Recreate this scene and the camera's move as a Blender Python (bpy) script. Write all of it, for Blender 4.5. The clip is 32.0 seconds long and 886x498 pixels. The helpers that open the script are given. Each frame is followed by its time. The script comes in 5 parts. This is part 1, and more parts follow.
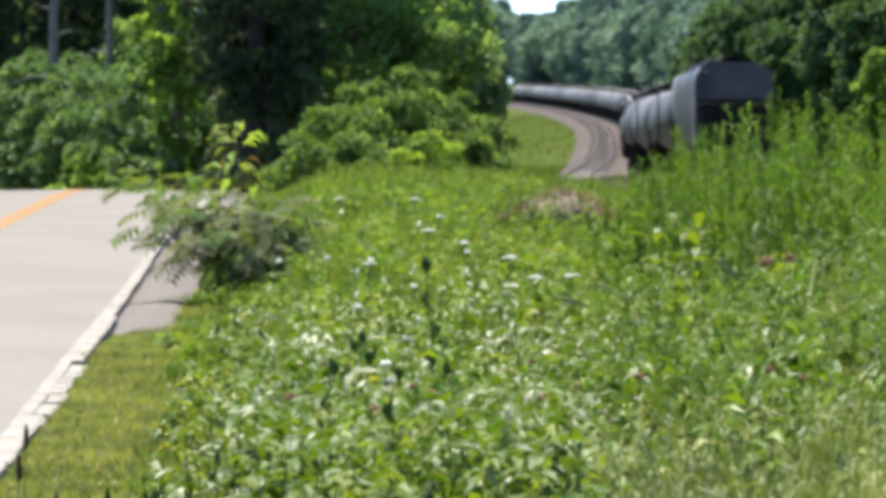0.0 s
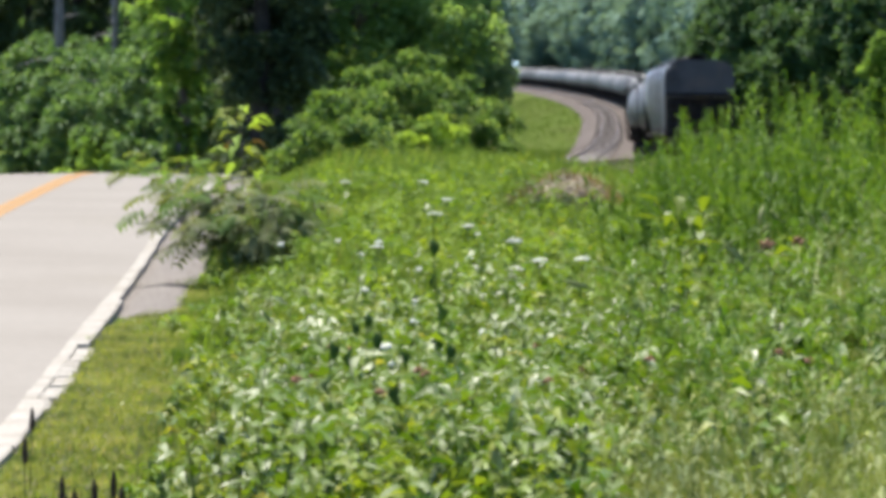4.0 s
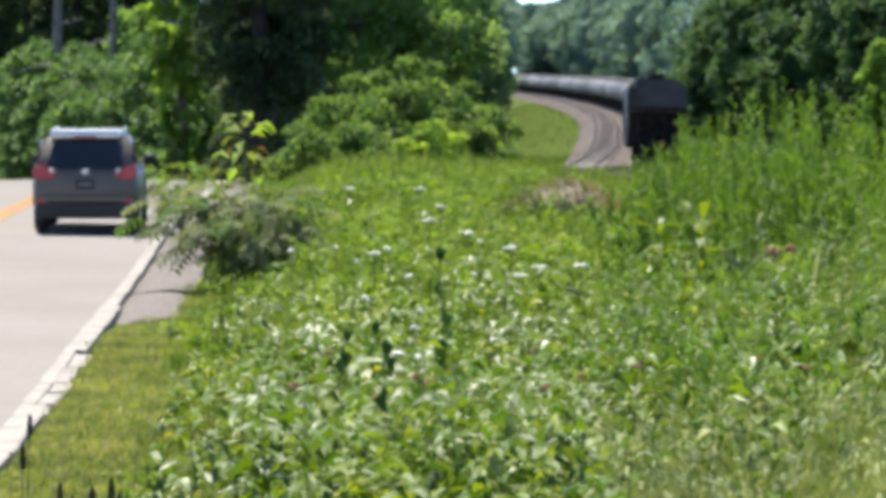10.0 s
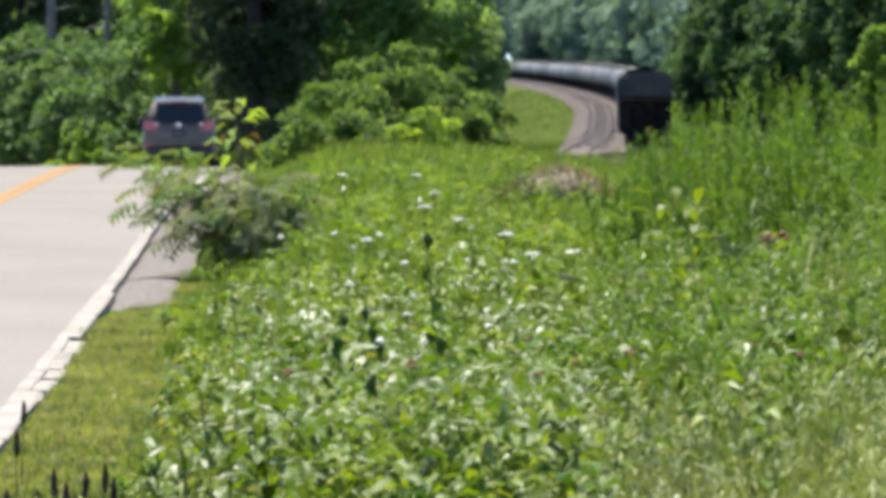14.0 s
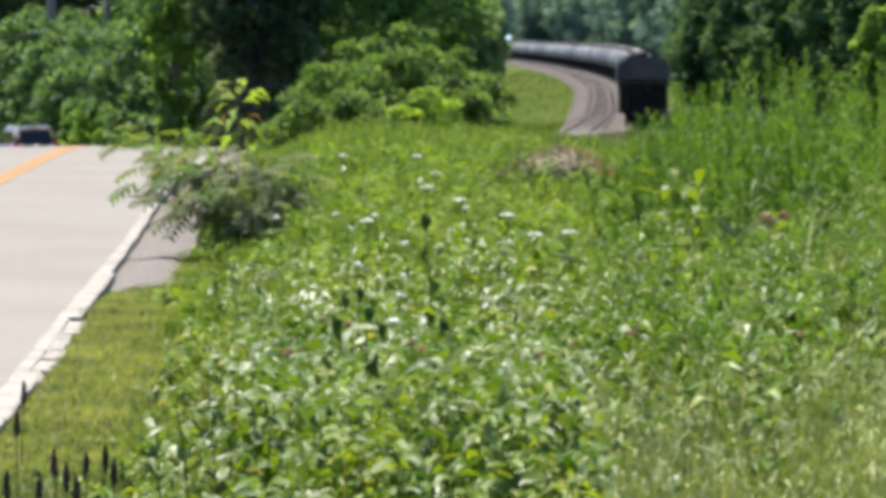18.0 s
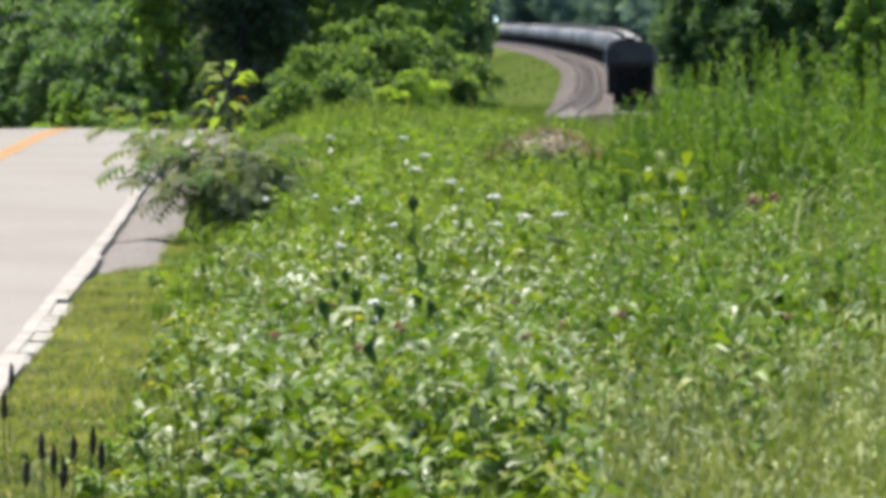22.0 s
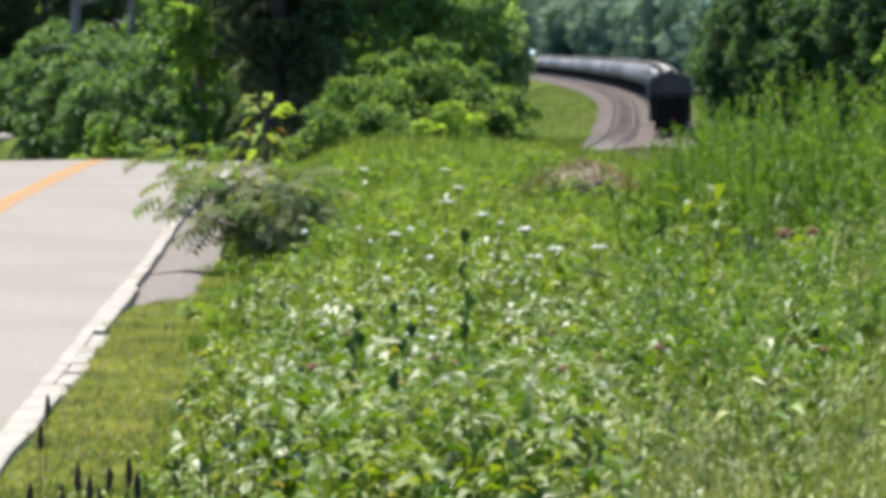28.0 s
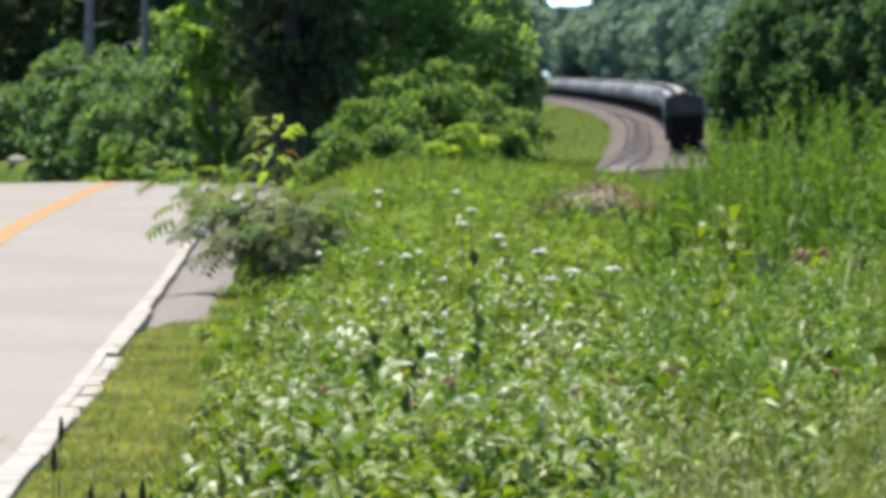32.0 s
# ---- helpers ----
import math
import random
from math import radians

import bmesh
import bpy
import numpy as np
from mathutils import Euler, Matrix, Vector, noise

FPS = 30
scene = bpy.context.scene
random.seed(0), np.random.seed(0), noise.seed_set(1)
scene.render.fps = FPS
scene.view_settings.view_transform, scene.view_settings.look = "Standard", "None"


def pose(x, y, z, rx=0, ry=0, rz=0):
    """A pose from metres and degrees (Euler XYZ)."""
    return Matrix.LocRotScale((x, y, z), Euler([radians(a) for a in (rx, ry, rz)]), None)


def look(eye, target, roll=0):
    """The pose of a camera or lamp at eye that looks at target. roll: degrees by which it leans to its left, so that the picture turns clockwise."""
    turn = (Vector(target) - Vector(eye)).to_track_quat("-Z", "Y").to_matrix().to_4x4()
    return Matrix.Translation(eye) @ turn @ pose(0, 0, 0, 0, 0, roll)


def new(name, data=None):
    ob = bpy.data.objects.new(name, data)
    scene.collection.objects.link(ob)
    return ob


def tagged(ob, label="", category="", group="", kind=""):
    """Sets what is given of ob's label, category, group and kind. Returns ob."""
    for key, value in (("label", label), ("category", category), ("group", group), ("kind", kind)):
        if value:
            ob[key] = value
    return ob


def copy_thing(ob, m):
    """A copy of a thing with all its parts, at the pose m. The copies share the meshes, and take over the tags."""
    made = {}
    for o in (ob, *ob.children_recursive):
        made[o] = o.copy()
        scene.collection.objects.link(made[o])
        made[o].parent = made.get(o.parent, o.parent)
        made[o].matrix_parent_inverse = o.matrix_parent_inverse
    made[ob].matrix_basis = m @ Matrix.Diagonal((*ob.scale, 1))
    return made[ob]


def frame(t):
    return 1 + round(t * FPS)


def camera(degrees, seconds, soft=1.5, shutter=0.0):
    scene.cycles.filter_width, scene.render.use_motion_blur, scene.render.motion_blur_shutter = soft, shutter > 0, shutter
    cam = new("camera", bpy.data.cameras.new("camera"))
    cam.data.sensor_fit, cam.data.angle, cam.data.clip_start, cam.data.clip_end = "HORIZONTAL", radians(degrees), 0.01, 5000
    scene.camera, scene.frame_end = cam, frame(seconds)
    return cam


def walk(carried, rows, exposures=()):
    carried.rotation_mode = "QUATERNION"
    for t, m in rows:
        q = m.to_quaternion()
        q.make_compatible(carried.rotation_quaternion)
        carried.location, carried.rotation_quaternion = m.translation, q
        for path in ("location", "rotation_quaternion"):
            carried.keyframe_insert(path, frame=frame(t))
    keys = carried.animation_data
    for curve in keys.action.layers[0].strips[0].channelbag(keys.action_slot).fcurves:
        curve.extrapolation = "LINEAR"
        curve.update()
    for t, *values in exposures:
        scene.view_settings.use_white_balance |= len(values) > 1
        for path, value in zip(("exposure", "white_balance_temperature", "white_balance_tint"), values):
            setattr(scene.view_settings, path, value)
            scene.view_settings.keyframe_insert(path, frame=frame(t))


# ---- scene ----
EYE = (0.0, 0.0, 6.2)


def aim(turn, tilt, lean):
    """The camera's pose on its stand: degrees to its left, up, and of roll."""
    return pose(*EYE, 90 + tilt, 0, turn) @ pose(0, 0, 0, 0, 0, lean)


cam = camera(10.0, 32.0, soft=4.9)
cam.data.dof.use_dof, cam.data.dof.focus_distance, cam.data.dof.aperture_fstop = True, 36.0, 8.0
walk(cam, [
    (0.0, aim(0.029, -1.935, -0.02)),
    (0.5, aim(0.043, -1.927, -0.02)),
    (1.0, aim(0.044, -2.073, 0.10)),
    (1.5, aim(0.067, -2.049, 0.01)),
    (2.0, aim(0.059, -1.962, 0.05)),
    (2.5, aim(0.094, -2.169, 0.01)),
    (3.0, aim(0.106, -2.060, -0.05)),
    (3.5, aim(0.097, -2.118, -0.05)),
    (5.5, aim(0.085, -2.133, -0.06)),
    (6.0, aim(0.075, -2.161, -0.05)),
    (6.5, aim(0.069, -2.140, -0.07)),
    (7.0, aim(0.079, -2.133, -0.08)),
    (7.5, aim(0.069, -2.094, -0.02)),
    (8.0, aim(0.063, -2.121, -0.01)),
    (8.5, aim(0.062, -2.042, -0.02)),
    (9.0, aim(0.077, -2.080, -0.02)),
    (9.5, aim(0.073, -2.048, 0.01)),
    (10.0, aim(0.072, -2.051, 0.02)),
    (10.5, aim(0.070, -1.985, 0.01)),
    (11.0, aim(0.067, -1.995, 0.02)),
    (11.5, aim(0.080, -2.038, 0.01)),
    (12.0, aim(0.066, -2.175, 0.04)),
    (12.5, aim(0.033, -2.333, -0.03)),
    (13.0, aim(0.000, -2.391, -0.02)),
    (13.5, aim(0.012, -2.324, -0.02)),
    (14.0, aim(0.004, -2.202, 0.03)),
    (14.5, aim(0.005, -2.263, 0.08)),
    (16.5, aim(0.040, -2.375, 0.02)),
    (17.0, aim(0.033, -2.425, 0.04)),
    (17.5, aim(0.021, -2.364, 0.07)),
    (18.0, aim(0.005, -2.423, 0.06)),
    (18.5, aim(0.011, -2.295, 0.03)),
    (19.0, aim(0.015, -2.389, 0.04)),
    (19.5, aim(-0.035, -2.505, 0.05)),
    (20.0, aim(-0.064, -2.718, 0.03)),
    (20.5, aim(-0.044, -2.599, 0.04)),
    (21.0, aim(0.161, -2.453, -0.02)),
    (21.5, aim(0.310, -2.490, -0.10)),
    (22.0, aim(-0.137, -2.627, 0.03)),
    (22.5, aim(-0.077, -2.668, 0.08)),
    (23.0, aim(-0.005, -2.759, -0.07)),
    (23.5, aim(0.058, -2.657, -0.02)),
    (24.0, aim(0.070, -2.609, 0.10)),
    (24.5, aim(0.130, -2.538, -0.02)),
    (25.0, aim(0.198, -2.454, 0.01)),
    (25.5, aim(0.236, -2.386, -0.02)),
    (27.5, aim(0.276, -2.261, 0.04)),
    (28.0, aim(0.275, -2.263, 0.13)),
    (28.5, aim(0.302, -2.235, 0.05)),
    (29.0, aim(0.311, -2.206, 0.09)),
    (29.5, aim(0.287, -2.193, 0.05)),
    (30.0, aim(0.311, -2.157, 0.03)),
    (30.5, aim(0.355, -2.117, 0.07)),
    (31.0, aim(0.361, -2.082, 0.09)),
    (31.5, aim(0.379, -2.038, 0.08)),
    (32.0, aim(0.426, -2.014, 0.09)),
])

# ---- light ----
SUN_TO = Vector((-0.16, 0.38, 0.91)).normalized()
world = bpy.data.worlds.new("sky")
scene.world = world
world.use_nodes = True
wn = world.node_tree.nodes
sky = wn.new("ShaderNodeTexSky")
sky.sky_type = "NISHITA"
sky.sun_disc = False
sky.sun_elevation = math.asin(SUN_TO.z)
sky.sun_rotation = math.atan2(SUN_TO.x, SUN_TO.y)
sky.altitude, sky.air_density, sky.dust_density, sky.ozone_density = 800, 0.42, 0.0, 4.0
world.node_tree.links.new(sky.outputs[0], wn["Background"].inputs[0])
wn["Background"].inputs[1].default_value = 0.15
sun = new("sun", bpy.data.lights.new("sun", "SUN"))
sun.data.energy, sun.data.angle, sun.data.color = 4.6, radians(0.53), (1.0, 0.95, 0.87)
sun.matrix_world = look(SUN_TO * 60, (0, 0, 0))
scene.view_settings.exposure = 1.31


# ---- materials ----
def nodes_of(name):
    m = bpy.data.materials.new(name)
    m.use_nodes = True
    return m, m.node_tree.nodes, m.node_tree.links, m.node_tree.nodes["Principled BSDF"]


def noise_node(n, l, scale, detail=4.0, space="Object"):
    co = n.new("ShaderNodeTexCoord")
    tex = n.new("ShaderNodeTexNoise")
    tex.inputs["Scale"].default_value, tex.inputs["Detail"].default_value = scale, detail
    l.new(co.outputs[space], tex.inputs["Vector"])
    return tex


def ramp(n, l, source, a, b, lo=0.35, hi=0.65):
    r = n.new("ShaderNodeValToRGB")
    r.color_ramp.elements[0].position, r.color_ramp.elements[1].position = lo, hi
    r.color_ramp.elements[0].color, r.color_ramp.elements[1].color = (*a, 1), (*b, 1)
    l.new(source, r.inputs[0])
    return r


def mix_colour(n, l, fac, a, b, kind="MIX"):
    m = n.new("ShaderNodeMix")
    m.data_type, m.blend_type = "RGBA", kind
    if isinstance(fac, float):
        m.inputs[0].default_value = fac
    else:
        l.new(fac, m.inputs[0])
    for socket, v in ((m.inputs[6], a), (m.inputs[7], b)):
        if isinstance(v, tuple):
            socket.default_value = (*v, 1)
        else:
            l.new(v, socket)
    return m.outputs[2]


def surface(name, a, b, scale=6.0, rough=0.7, metal=0.0, bump=0.3, grain=60.0, stain=None, stain_scale=0.6, spec=0.5):
    """A solid surface: two tones in patches, fine grain, and stains where given."""
    m, n, l, p = nodes_of(name)
    big, fine = noise_node(n, l, scale), noise_node(n, l, grain, 6)
    colour = ramp(n, l, big.outputs[0], a, b).outputs[0]
    dark = ramp(n, l, fine.outputs[0], (0.72, 0.72, 0.72), (1.15, 1.15, 1.15), 0.3, 0.7).outputs[0]
    colour = mix_colour(n, l, 1.0, colour, dark, "MULTIPLY")
    if stain:
        blot = noise_node(n, l, stain_scale, 5)
        cover = ramp(n, l, blot.outputs[0], (0, 0, 0), (1, 1, 1), 0.52, 0.7).outputs[0]
        colour = mix_colour(n, l, cover, colour, stain)
    l.new(colour, p.inputs["Base Color"])
    p.inputs["Roughness"].default_value, p.inputs["Metallic"].default_value = rough, metal
    p.inputs["Specular IOR Level"].default_value = spec
    if bump:
        bp = n.new("ShaderNodeBump")
        bp.inputs["Strength"].default_value, bp.inputs["Distance"].default_value = bump, 0.01
        l.new(fine.outputs[0], bp.inputs["Height"])
        l.new(bp.outputs[0], p.inputs["Normal"])
    return m


def leafy(name, dark, light, odd=None, odd_share=0.08, rough=0.45, through_light=0.4, spec=0.4, patch=0.35):
    """Foliage: every leaf has a tone of its own, clumps vary too, and light comes through."""
    m, n, l, p = nodes_of(name)
    geo = n.new("ShaderNodeNewGeometry")
    colour = ramp(n, l, geo.outputs["Random Per Island"], dark, light, 0.0, 1.0).outputs[0]
    big = noise_node(n, l, patch, 3)
    tone = ramp(n, l, big.outputs[0], (0.5, 0.58, 0.5), (1.3, 1.22, 1.0), 0.36, 0.64).outputs[0]
    colour = mix_colour(n, l, 1.0, colour, tone, "MULTIPLY")
    if odd:
        hash_ = n.new("ShaderNodeTexWhiteNoise")
        hash_.noise_dimensions = "1D"
        l.new(geo.outputs["Random Per Island"], hash_.inputs["W"])
        pick = n.new("ShaderNodeMath")
        pick.operation = "LESS_THAN"
        pick.inputs[1].default_value = odd_share
        l.new(hash_.outputs[0], pick.inputs[0])
        colour = mix_colour(n, l, pick.outputs[0], colour, odd)
    l.new(colour, p.inputs["Base Color"])
    p.inputs["Roughness"].default_value = rough
    p.inputs["Specular IOR Level"].default_value = spec
    tr = n.new("ShaderNodeBsdfTranslucent")
    warm = mix_colour(n, l, 1.0, colour, (1.3, 1.25, 0.55), "MULTIPLY")
    l.new(warm, tr.inputs[0])
    mx = n.new("ShaderNodeMixShader")
    mx.inputs[0].default_value = through_light
    l.new(p.outputs[0], mx.inputs[1])
    l.new(tr.outputs[0], mx.inputs[2])
    l.new(mx.outputs[0], n["Material Output"].inputs[0])
    return m


def ground_material():
    m, n, l, p = nodes_of("meadow_soil")
    big, mid, fine = noise_node(n, l, 0.12), noise_node(n, l, 1.1), noise_node(n, l, 25, 6)
    green = ramp(n, l, mid.outputs[0], (0.045, 0.07, 0.017), (0.09, 0.125, 0.03)).outputs[0]
    dry = ramp(n, l, fine.outputs[0], (0.07, 0.058, 0.028), (0.137, 0.116, 0.058)).outputs[0]
    share = ramp(n, l, big.outputs[0], (0, 0, 0), (0.6, 0.6, 0.6), 0.45, 0.75).outputs[0]
    l.new(mix_colour(n, l, share, green, dry), p.inputs["Base Color"])
    p.inputs["Roughness"].default_value, p.inputs["Specular IOR Level"].default_value = 1.0, 0.0
    bp = n.new("ShaderNodeBump")
    bp.inputs["Strength"].default_value, bp.inputs["Distance"].default_value = 0.8, 0.05
    l.new(fine.outputs[0], bp.inputs["Height"])
    l.new(bp.outputs[0], p.inputs["Normal"])
    return m


GROUND = ground_material()
def matt_road():
    m, n, l, p = nodes_of("pale_concrete_road")
    patch, fine = noise_node(n, l, 0.25, 3), noise_node(n, l, 9, 5)
    tone = ramp(n, l, patch.outputs[0], (0.212, 0.196, 0.176), (0.237, 0.221, 0.2), 0.3, 0.7).outputs[0]
    speck = ramp(n, l, fine.outputs[0], (0.93, 0.93, 0.93), (1.05, 1.05, 1.05), 0.3, 0.7).outputs[0]
    d = n.new("ShaderNodeBsdfDiffuse")
    l.new(mix_colour(n, l, 1.0, tone, speck, "MULTIPLY"), d.inputs[0])
    l.new(d.outputs[0], n["Material Output"].inputs[0])
    n.remove(p)
    return m


CONCRETE_ROAD = matt_road()
KERB = surface("chalky_kerb", (0.29, 0.272, 0.243), (0.36, 0.338, 0.304), 2.5, 0.95, 0, 0.2, 30, (0.24, 0.218, 0.185), 1.1, 0.0)
YELLOW = surface("yellow_paint", (0.31, 0.19, 0.094), (0.35, 0.22, 0.115), 3, 0.95, 0, 0.2, 60, (0.3, 0.225, 0.14), 1.4, 0.0)
GRAVEL = surface("grey_gravel", (0.137, 0.123, 0.113), (0.246, 0.225, 0.205), 14, 0.95, 0, 1.0, 70, None, 1, 0.0)
BALLAST = surface("greyish_ballast", (0.09, 0.077, 0.071), (0.14, 0.122, 0.113), 0.5, 0.95, 0, 1.0, 5, (0.07, 0.057, 0.05), 0.16, 0.0)
TIE = surface("weathered_tie", (0.085, 0.07, 0.062), (0.135, 0.115, 0.1), 2, 0.9, 0, 0.5, 20)
RAIL = surface("rusty_rail", (0.089, 0.055, 0.04), (0.137, 0.089, 0.065), 3, 0.6, 0.5, 0.2, 40)
RAIL_TOP = surface("dull_rail_head", (0.1, 0.085, 0.075), (0.14, 0.122, 0.11), 3, 0.75, 0.3, 0.1, 40)
BARK = surface("grey_bark", (0.068, 0.058, 0.048), (0.15, 0.13, 0.113), 3, 0.95, 0, 0.8, 22)
PALE_BARK = surface("bleached_bark", (0.137, 0.123, 0.113), (0.232, 0.212, 0.198), 3, 0.95, 0, 0.8, 22)
STEM = surface("green_stem", (0.048, 0.082, 0.017), (0.089, 0.13, 0.031), 5, 0.7, 0, 0.2, 60)
SEED = leafy("pale_grass_seed", (0.2, 0.24, 0.1), (0.33, 0.37, 0.2), None, 0, 0.7, 0.2, 0.2, 0.8)
DRY = leafy("dry_brown_stalk", (0.14, 0.1, 0.07), (0.3, 0.23, 0.16), None, 0, 0.8, 0.2, 0.1, 0.8)
STRAW = leafy("straw", (0.205, 0.232, 0.102), (0.342, 0.355, 0.191), None, 0, 0.7, 0.3, 0.2, 0.8)
TANK_PAINT = surface("dusty_black_tank", (0.06, 0.06, 0.06), (0.09, 0.088, 0.086), 0.5, 0.55, 0, 0.02, 30, (0.11, 0.105, 0.1), 0.7, 0.7)
GREY_TANK = surface("faded_grey_tank", (0.1, 0.098, 0.094), (0.15, 0.145, 0.14), 0.8, 0.55, 0, 0.02, 30, (0.16, 0.15, 0.14), 0.7, 0.7)
PALE_TANK = surface("pale_dusty_tank", (0.23, 0.228, 0.22), (0.3, 0.295, 0.285), 0.8, 0.58, 0, 0.02, 30, (0.16, 0.15, 0.14), 0.7, 0.6)
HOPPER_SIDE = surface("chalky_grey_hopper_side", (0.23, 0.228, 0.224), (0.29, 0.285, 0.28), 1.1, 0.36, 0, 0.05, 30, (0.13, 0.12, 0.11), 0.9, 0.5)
# dusty hopper grey, darkened so that the end looks shaded
HOPPER_SHADED = surface("dusty_shaded_hopper", (0.034, 0.033, 0.036), (0.055, 0.053, 0.055), 1.2, 0.55, 0, 0.1, 30, (0.075, 0.061, 0.051), 0.9)
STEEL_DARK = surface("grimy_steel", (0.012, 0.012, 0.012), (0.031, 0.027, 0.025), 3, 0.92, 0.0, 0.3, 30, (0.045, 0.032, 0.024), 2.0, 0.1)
WHITE_PAINT = surface("white_paint", (0.6, 0.6, 0.58), (0.75, 0.75, 0.73), 4, 0.5, 0, 0.1, 60)
RED_SIGN = surface("red_reflector", (0.307, 0.02, 0.014), (0.376, 0.034, 0.02), 8, 0.3)

BANK = leafy("fine_bank_grass", (0.058, 0.11, 0.015), (0.105, 0.165, 0.028), None, 0, 0.7, 0.4, 0.1, 0.2)
GRASS = leafy("meadow_grass", (0.088, 0.155, 0.028), (0.18, 0.255, 0.055), (0.24, 0.225, 0.085), 0.03, 0.6, 0.48, 0.15, 0.45)
MOWN = leafy("mown_grass", (0.17, 0.215, 0.055), (0.255, 0.285, 0.105), (0.31, 0.28, 0.17), 0.15, 0.7, 0.4, 0.1, 0.7)
SEED_GRASS = leafy("seeding_grass", (0.1, 0.145, 0.028), (0.19, 0.225, 0.065), (0.3, 0.315, 0.18), 0.2, 0.6, 0.4, 0.2, 0.6)
WEED = leafy("broad_weed_leaf", (0.045, 0.108, 0.007), (0.17, 0.26, 0.022), (0.25, 0.29, 0.03), 0.05, 0.5, 0.35, 0.24, 0.6)
# leaf green darkened to stand for the shaded side of hanging leaves
SHADED_WEED = leafy("velvety_shaded_leaf", (0.032, 0.075, 0.018), (0.06, 0.115, 0.03), None, 0, 0.8, 0.15, 0.08, 0.8)
WEED_LIME = leafy("lime_weed_leaf", (0.123, 0.191, 0.014), (0.232, 0.294, 0.034), (0.301, 0.273, 0.041), 0.08, 0.55, 0.45, 0.2, 0.5)
WEED_GREY = leafy("greyish_weed_leaf", (0.075, 0.135, 0.02), (0.18, 0.24, 0.055), (0.32, 0.36, 0.2), 0.12, 0.45, 0.25, 0.34, 0.5)
FIELD_WEED = leafy("matt_field_weed_leaf", (0.075, 0.15, 0.018), (0.195, 0.285, 0.042), None, 0, 0.6, 0.45, 0.15, 0.5)
TALL_WEED = leafy("tall_weed_leaf", (0.062, 0.142, 0.015), (0.155, 0.25, 0.036), None, 0, 0.55, 0.42, 0.2, 0.5)
SHRUB = leafy("shrub_leaf", (0.072, 0.15, 0.062), (0.17, 0.27, 0.125), None, 0, 0.55, 0.42, 0.25, 0.5)
SUMAC = leafy("sumac_leaf", (0.1, 0.185, 0.052), (0.21, 0.315, 0.095), (0.25, 0.33, 0.11), 0.08, 0.6, 0.46, 0.15, 0.5)
BRIGHT = leafy("bright_bush_leaf", (0.27, 0.4, 0.07), (0.37, 0.5, 0.12), None, 0, 0.6, 0.48, 0.1, 0.6)
SOFT_TREE = leafy("soft_light_tree_leaf", (0.14, 0.23, 0.125), (0.23, 0.33, 0.19), None, 0, 0.7, 0.42, 0.1, 0.3)
SAPLING = leafy("yellowish_sapling_leaf", (0.16, 0.22, 0.03), (0.3, 0.34, 0.075), None, 0, 0.65, 0.48, 0.12, 0.8)
RUSTY = leafy("rusty_leaf", (0.3, 0.16, 0.04), (0.38, 0.22, 0.06), None, 0, 0.6, 0.4, 0.2, 0.8)
# leaf colour darkened to stand for the deep shade of the wood
SHADED_TREE = leafy("shaded_tree_leaf", (0.042, 0.072, 0.038), (0.092, 0.128, 0.068), None, 0, 0.7, 0.25, 0.2, 0.3)
TREE = leafy("tree_leaf", (0.125, 0.23, 0.088), (0.26, 0.39, 0.165), None, 0, 0.65, 0.5, 0.15, 0.3)
# distance haze is put into this leaf colour as a pale bluish tint
HAZED_TREE = leafy("haze_tinted_tree_leaf", (0.17, 0.265, 0.275), (0.23, 0.335, 0.345), None, 0, 0.85, 0.22, 0.05, 0.08)
VINE = leafy("light_vine_leaf", (0.14, 0.26, 0.065), (0.26, 0.39, 0.12), None, 0, 0.6, 0.58, 0.15, 0.5)
DEEP_TREE = leafy("deep_green_tree_leaf", (0.047, 0.108, 0.05), (0.108, 0.185, 0.09), None, 0, 0.6, 0.36, 0.15, 0.3)
# bark darkened likewise, so trunks sink into the shade
SHADED_BARK = surface("shaded_bark", (0.02, 0.018, 0.015), (0.041, 0.036, 0.031), 3, 0.95, 0, 0.8, 22)
KERB_LEAF = leafy("dull_kerb_shrub_leaf", (0.17, 0.2, 0.115), (0.28, 0.31, 0.185), None, 0, 0.6, 0.42, 0.08, 1.5)
HEAP = surface("pinkish_dry_litter", (0.21, 0.165, 0.115), (0.32, 0.26, 0.185), 7, 0.95, 0, 1.0, 30, (0.11, 0.115, 0.05), 2.0)
PETAL = surface("white_petal", (0.72, 0.7, 0.58), (0.85, 0.83, 0.72), 30, 0.7, 0, 0.1, 90)
SEED_HEAD = surface("dark_seed_head", (0.024, 0.015, 0.01), (0.055, 0.034, 0.02), 30, 0.9, 0, 0.6, 90)
DUSKY_BLOOM = surface("dusky_pink_bloom", (0.23, 0.1, 0.05), (0.31, 0.165, 0.09), 30, 0.9, 0, 0.6, 90)


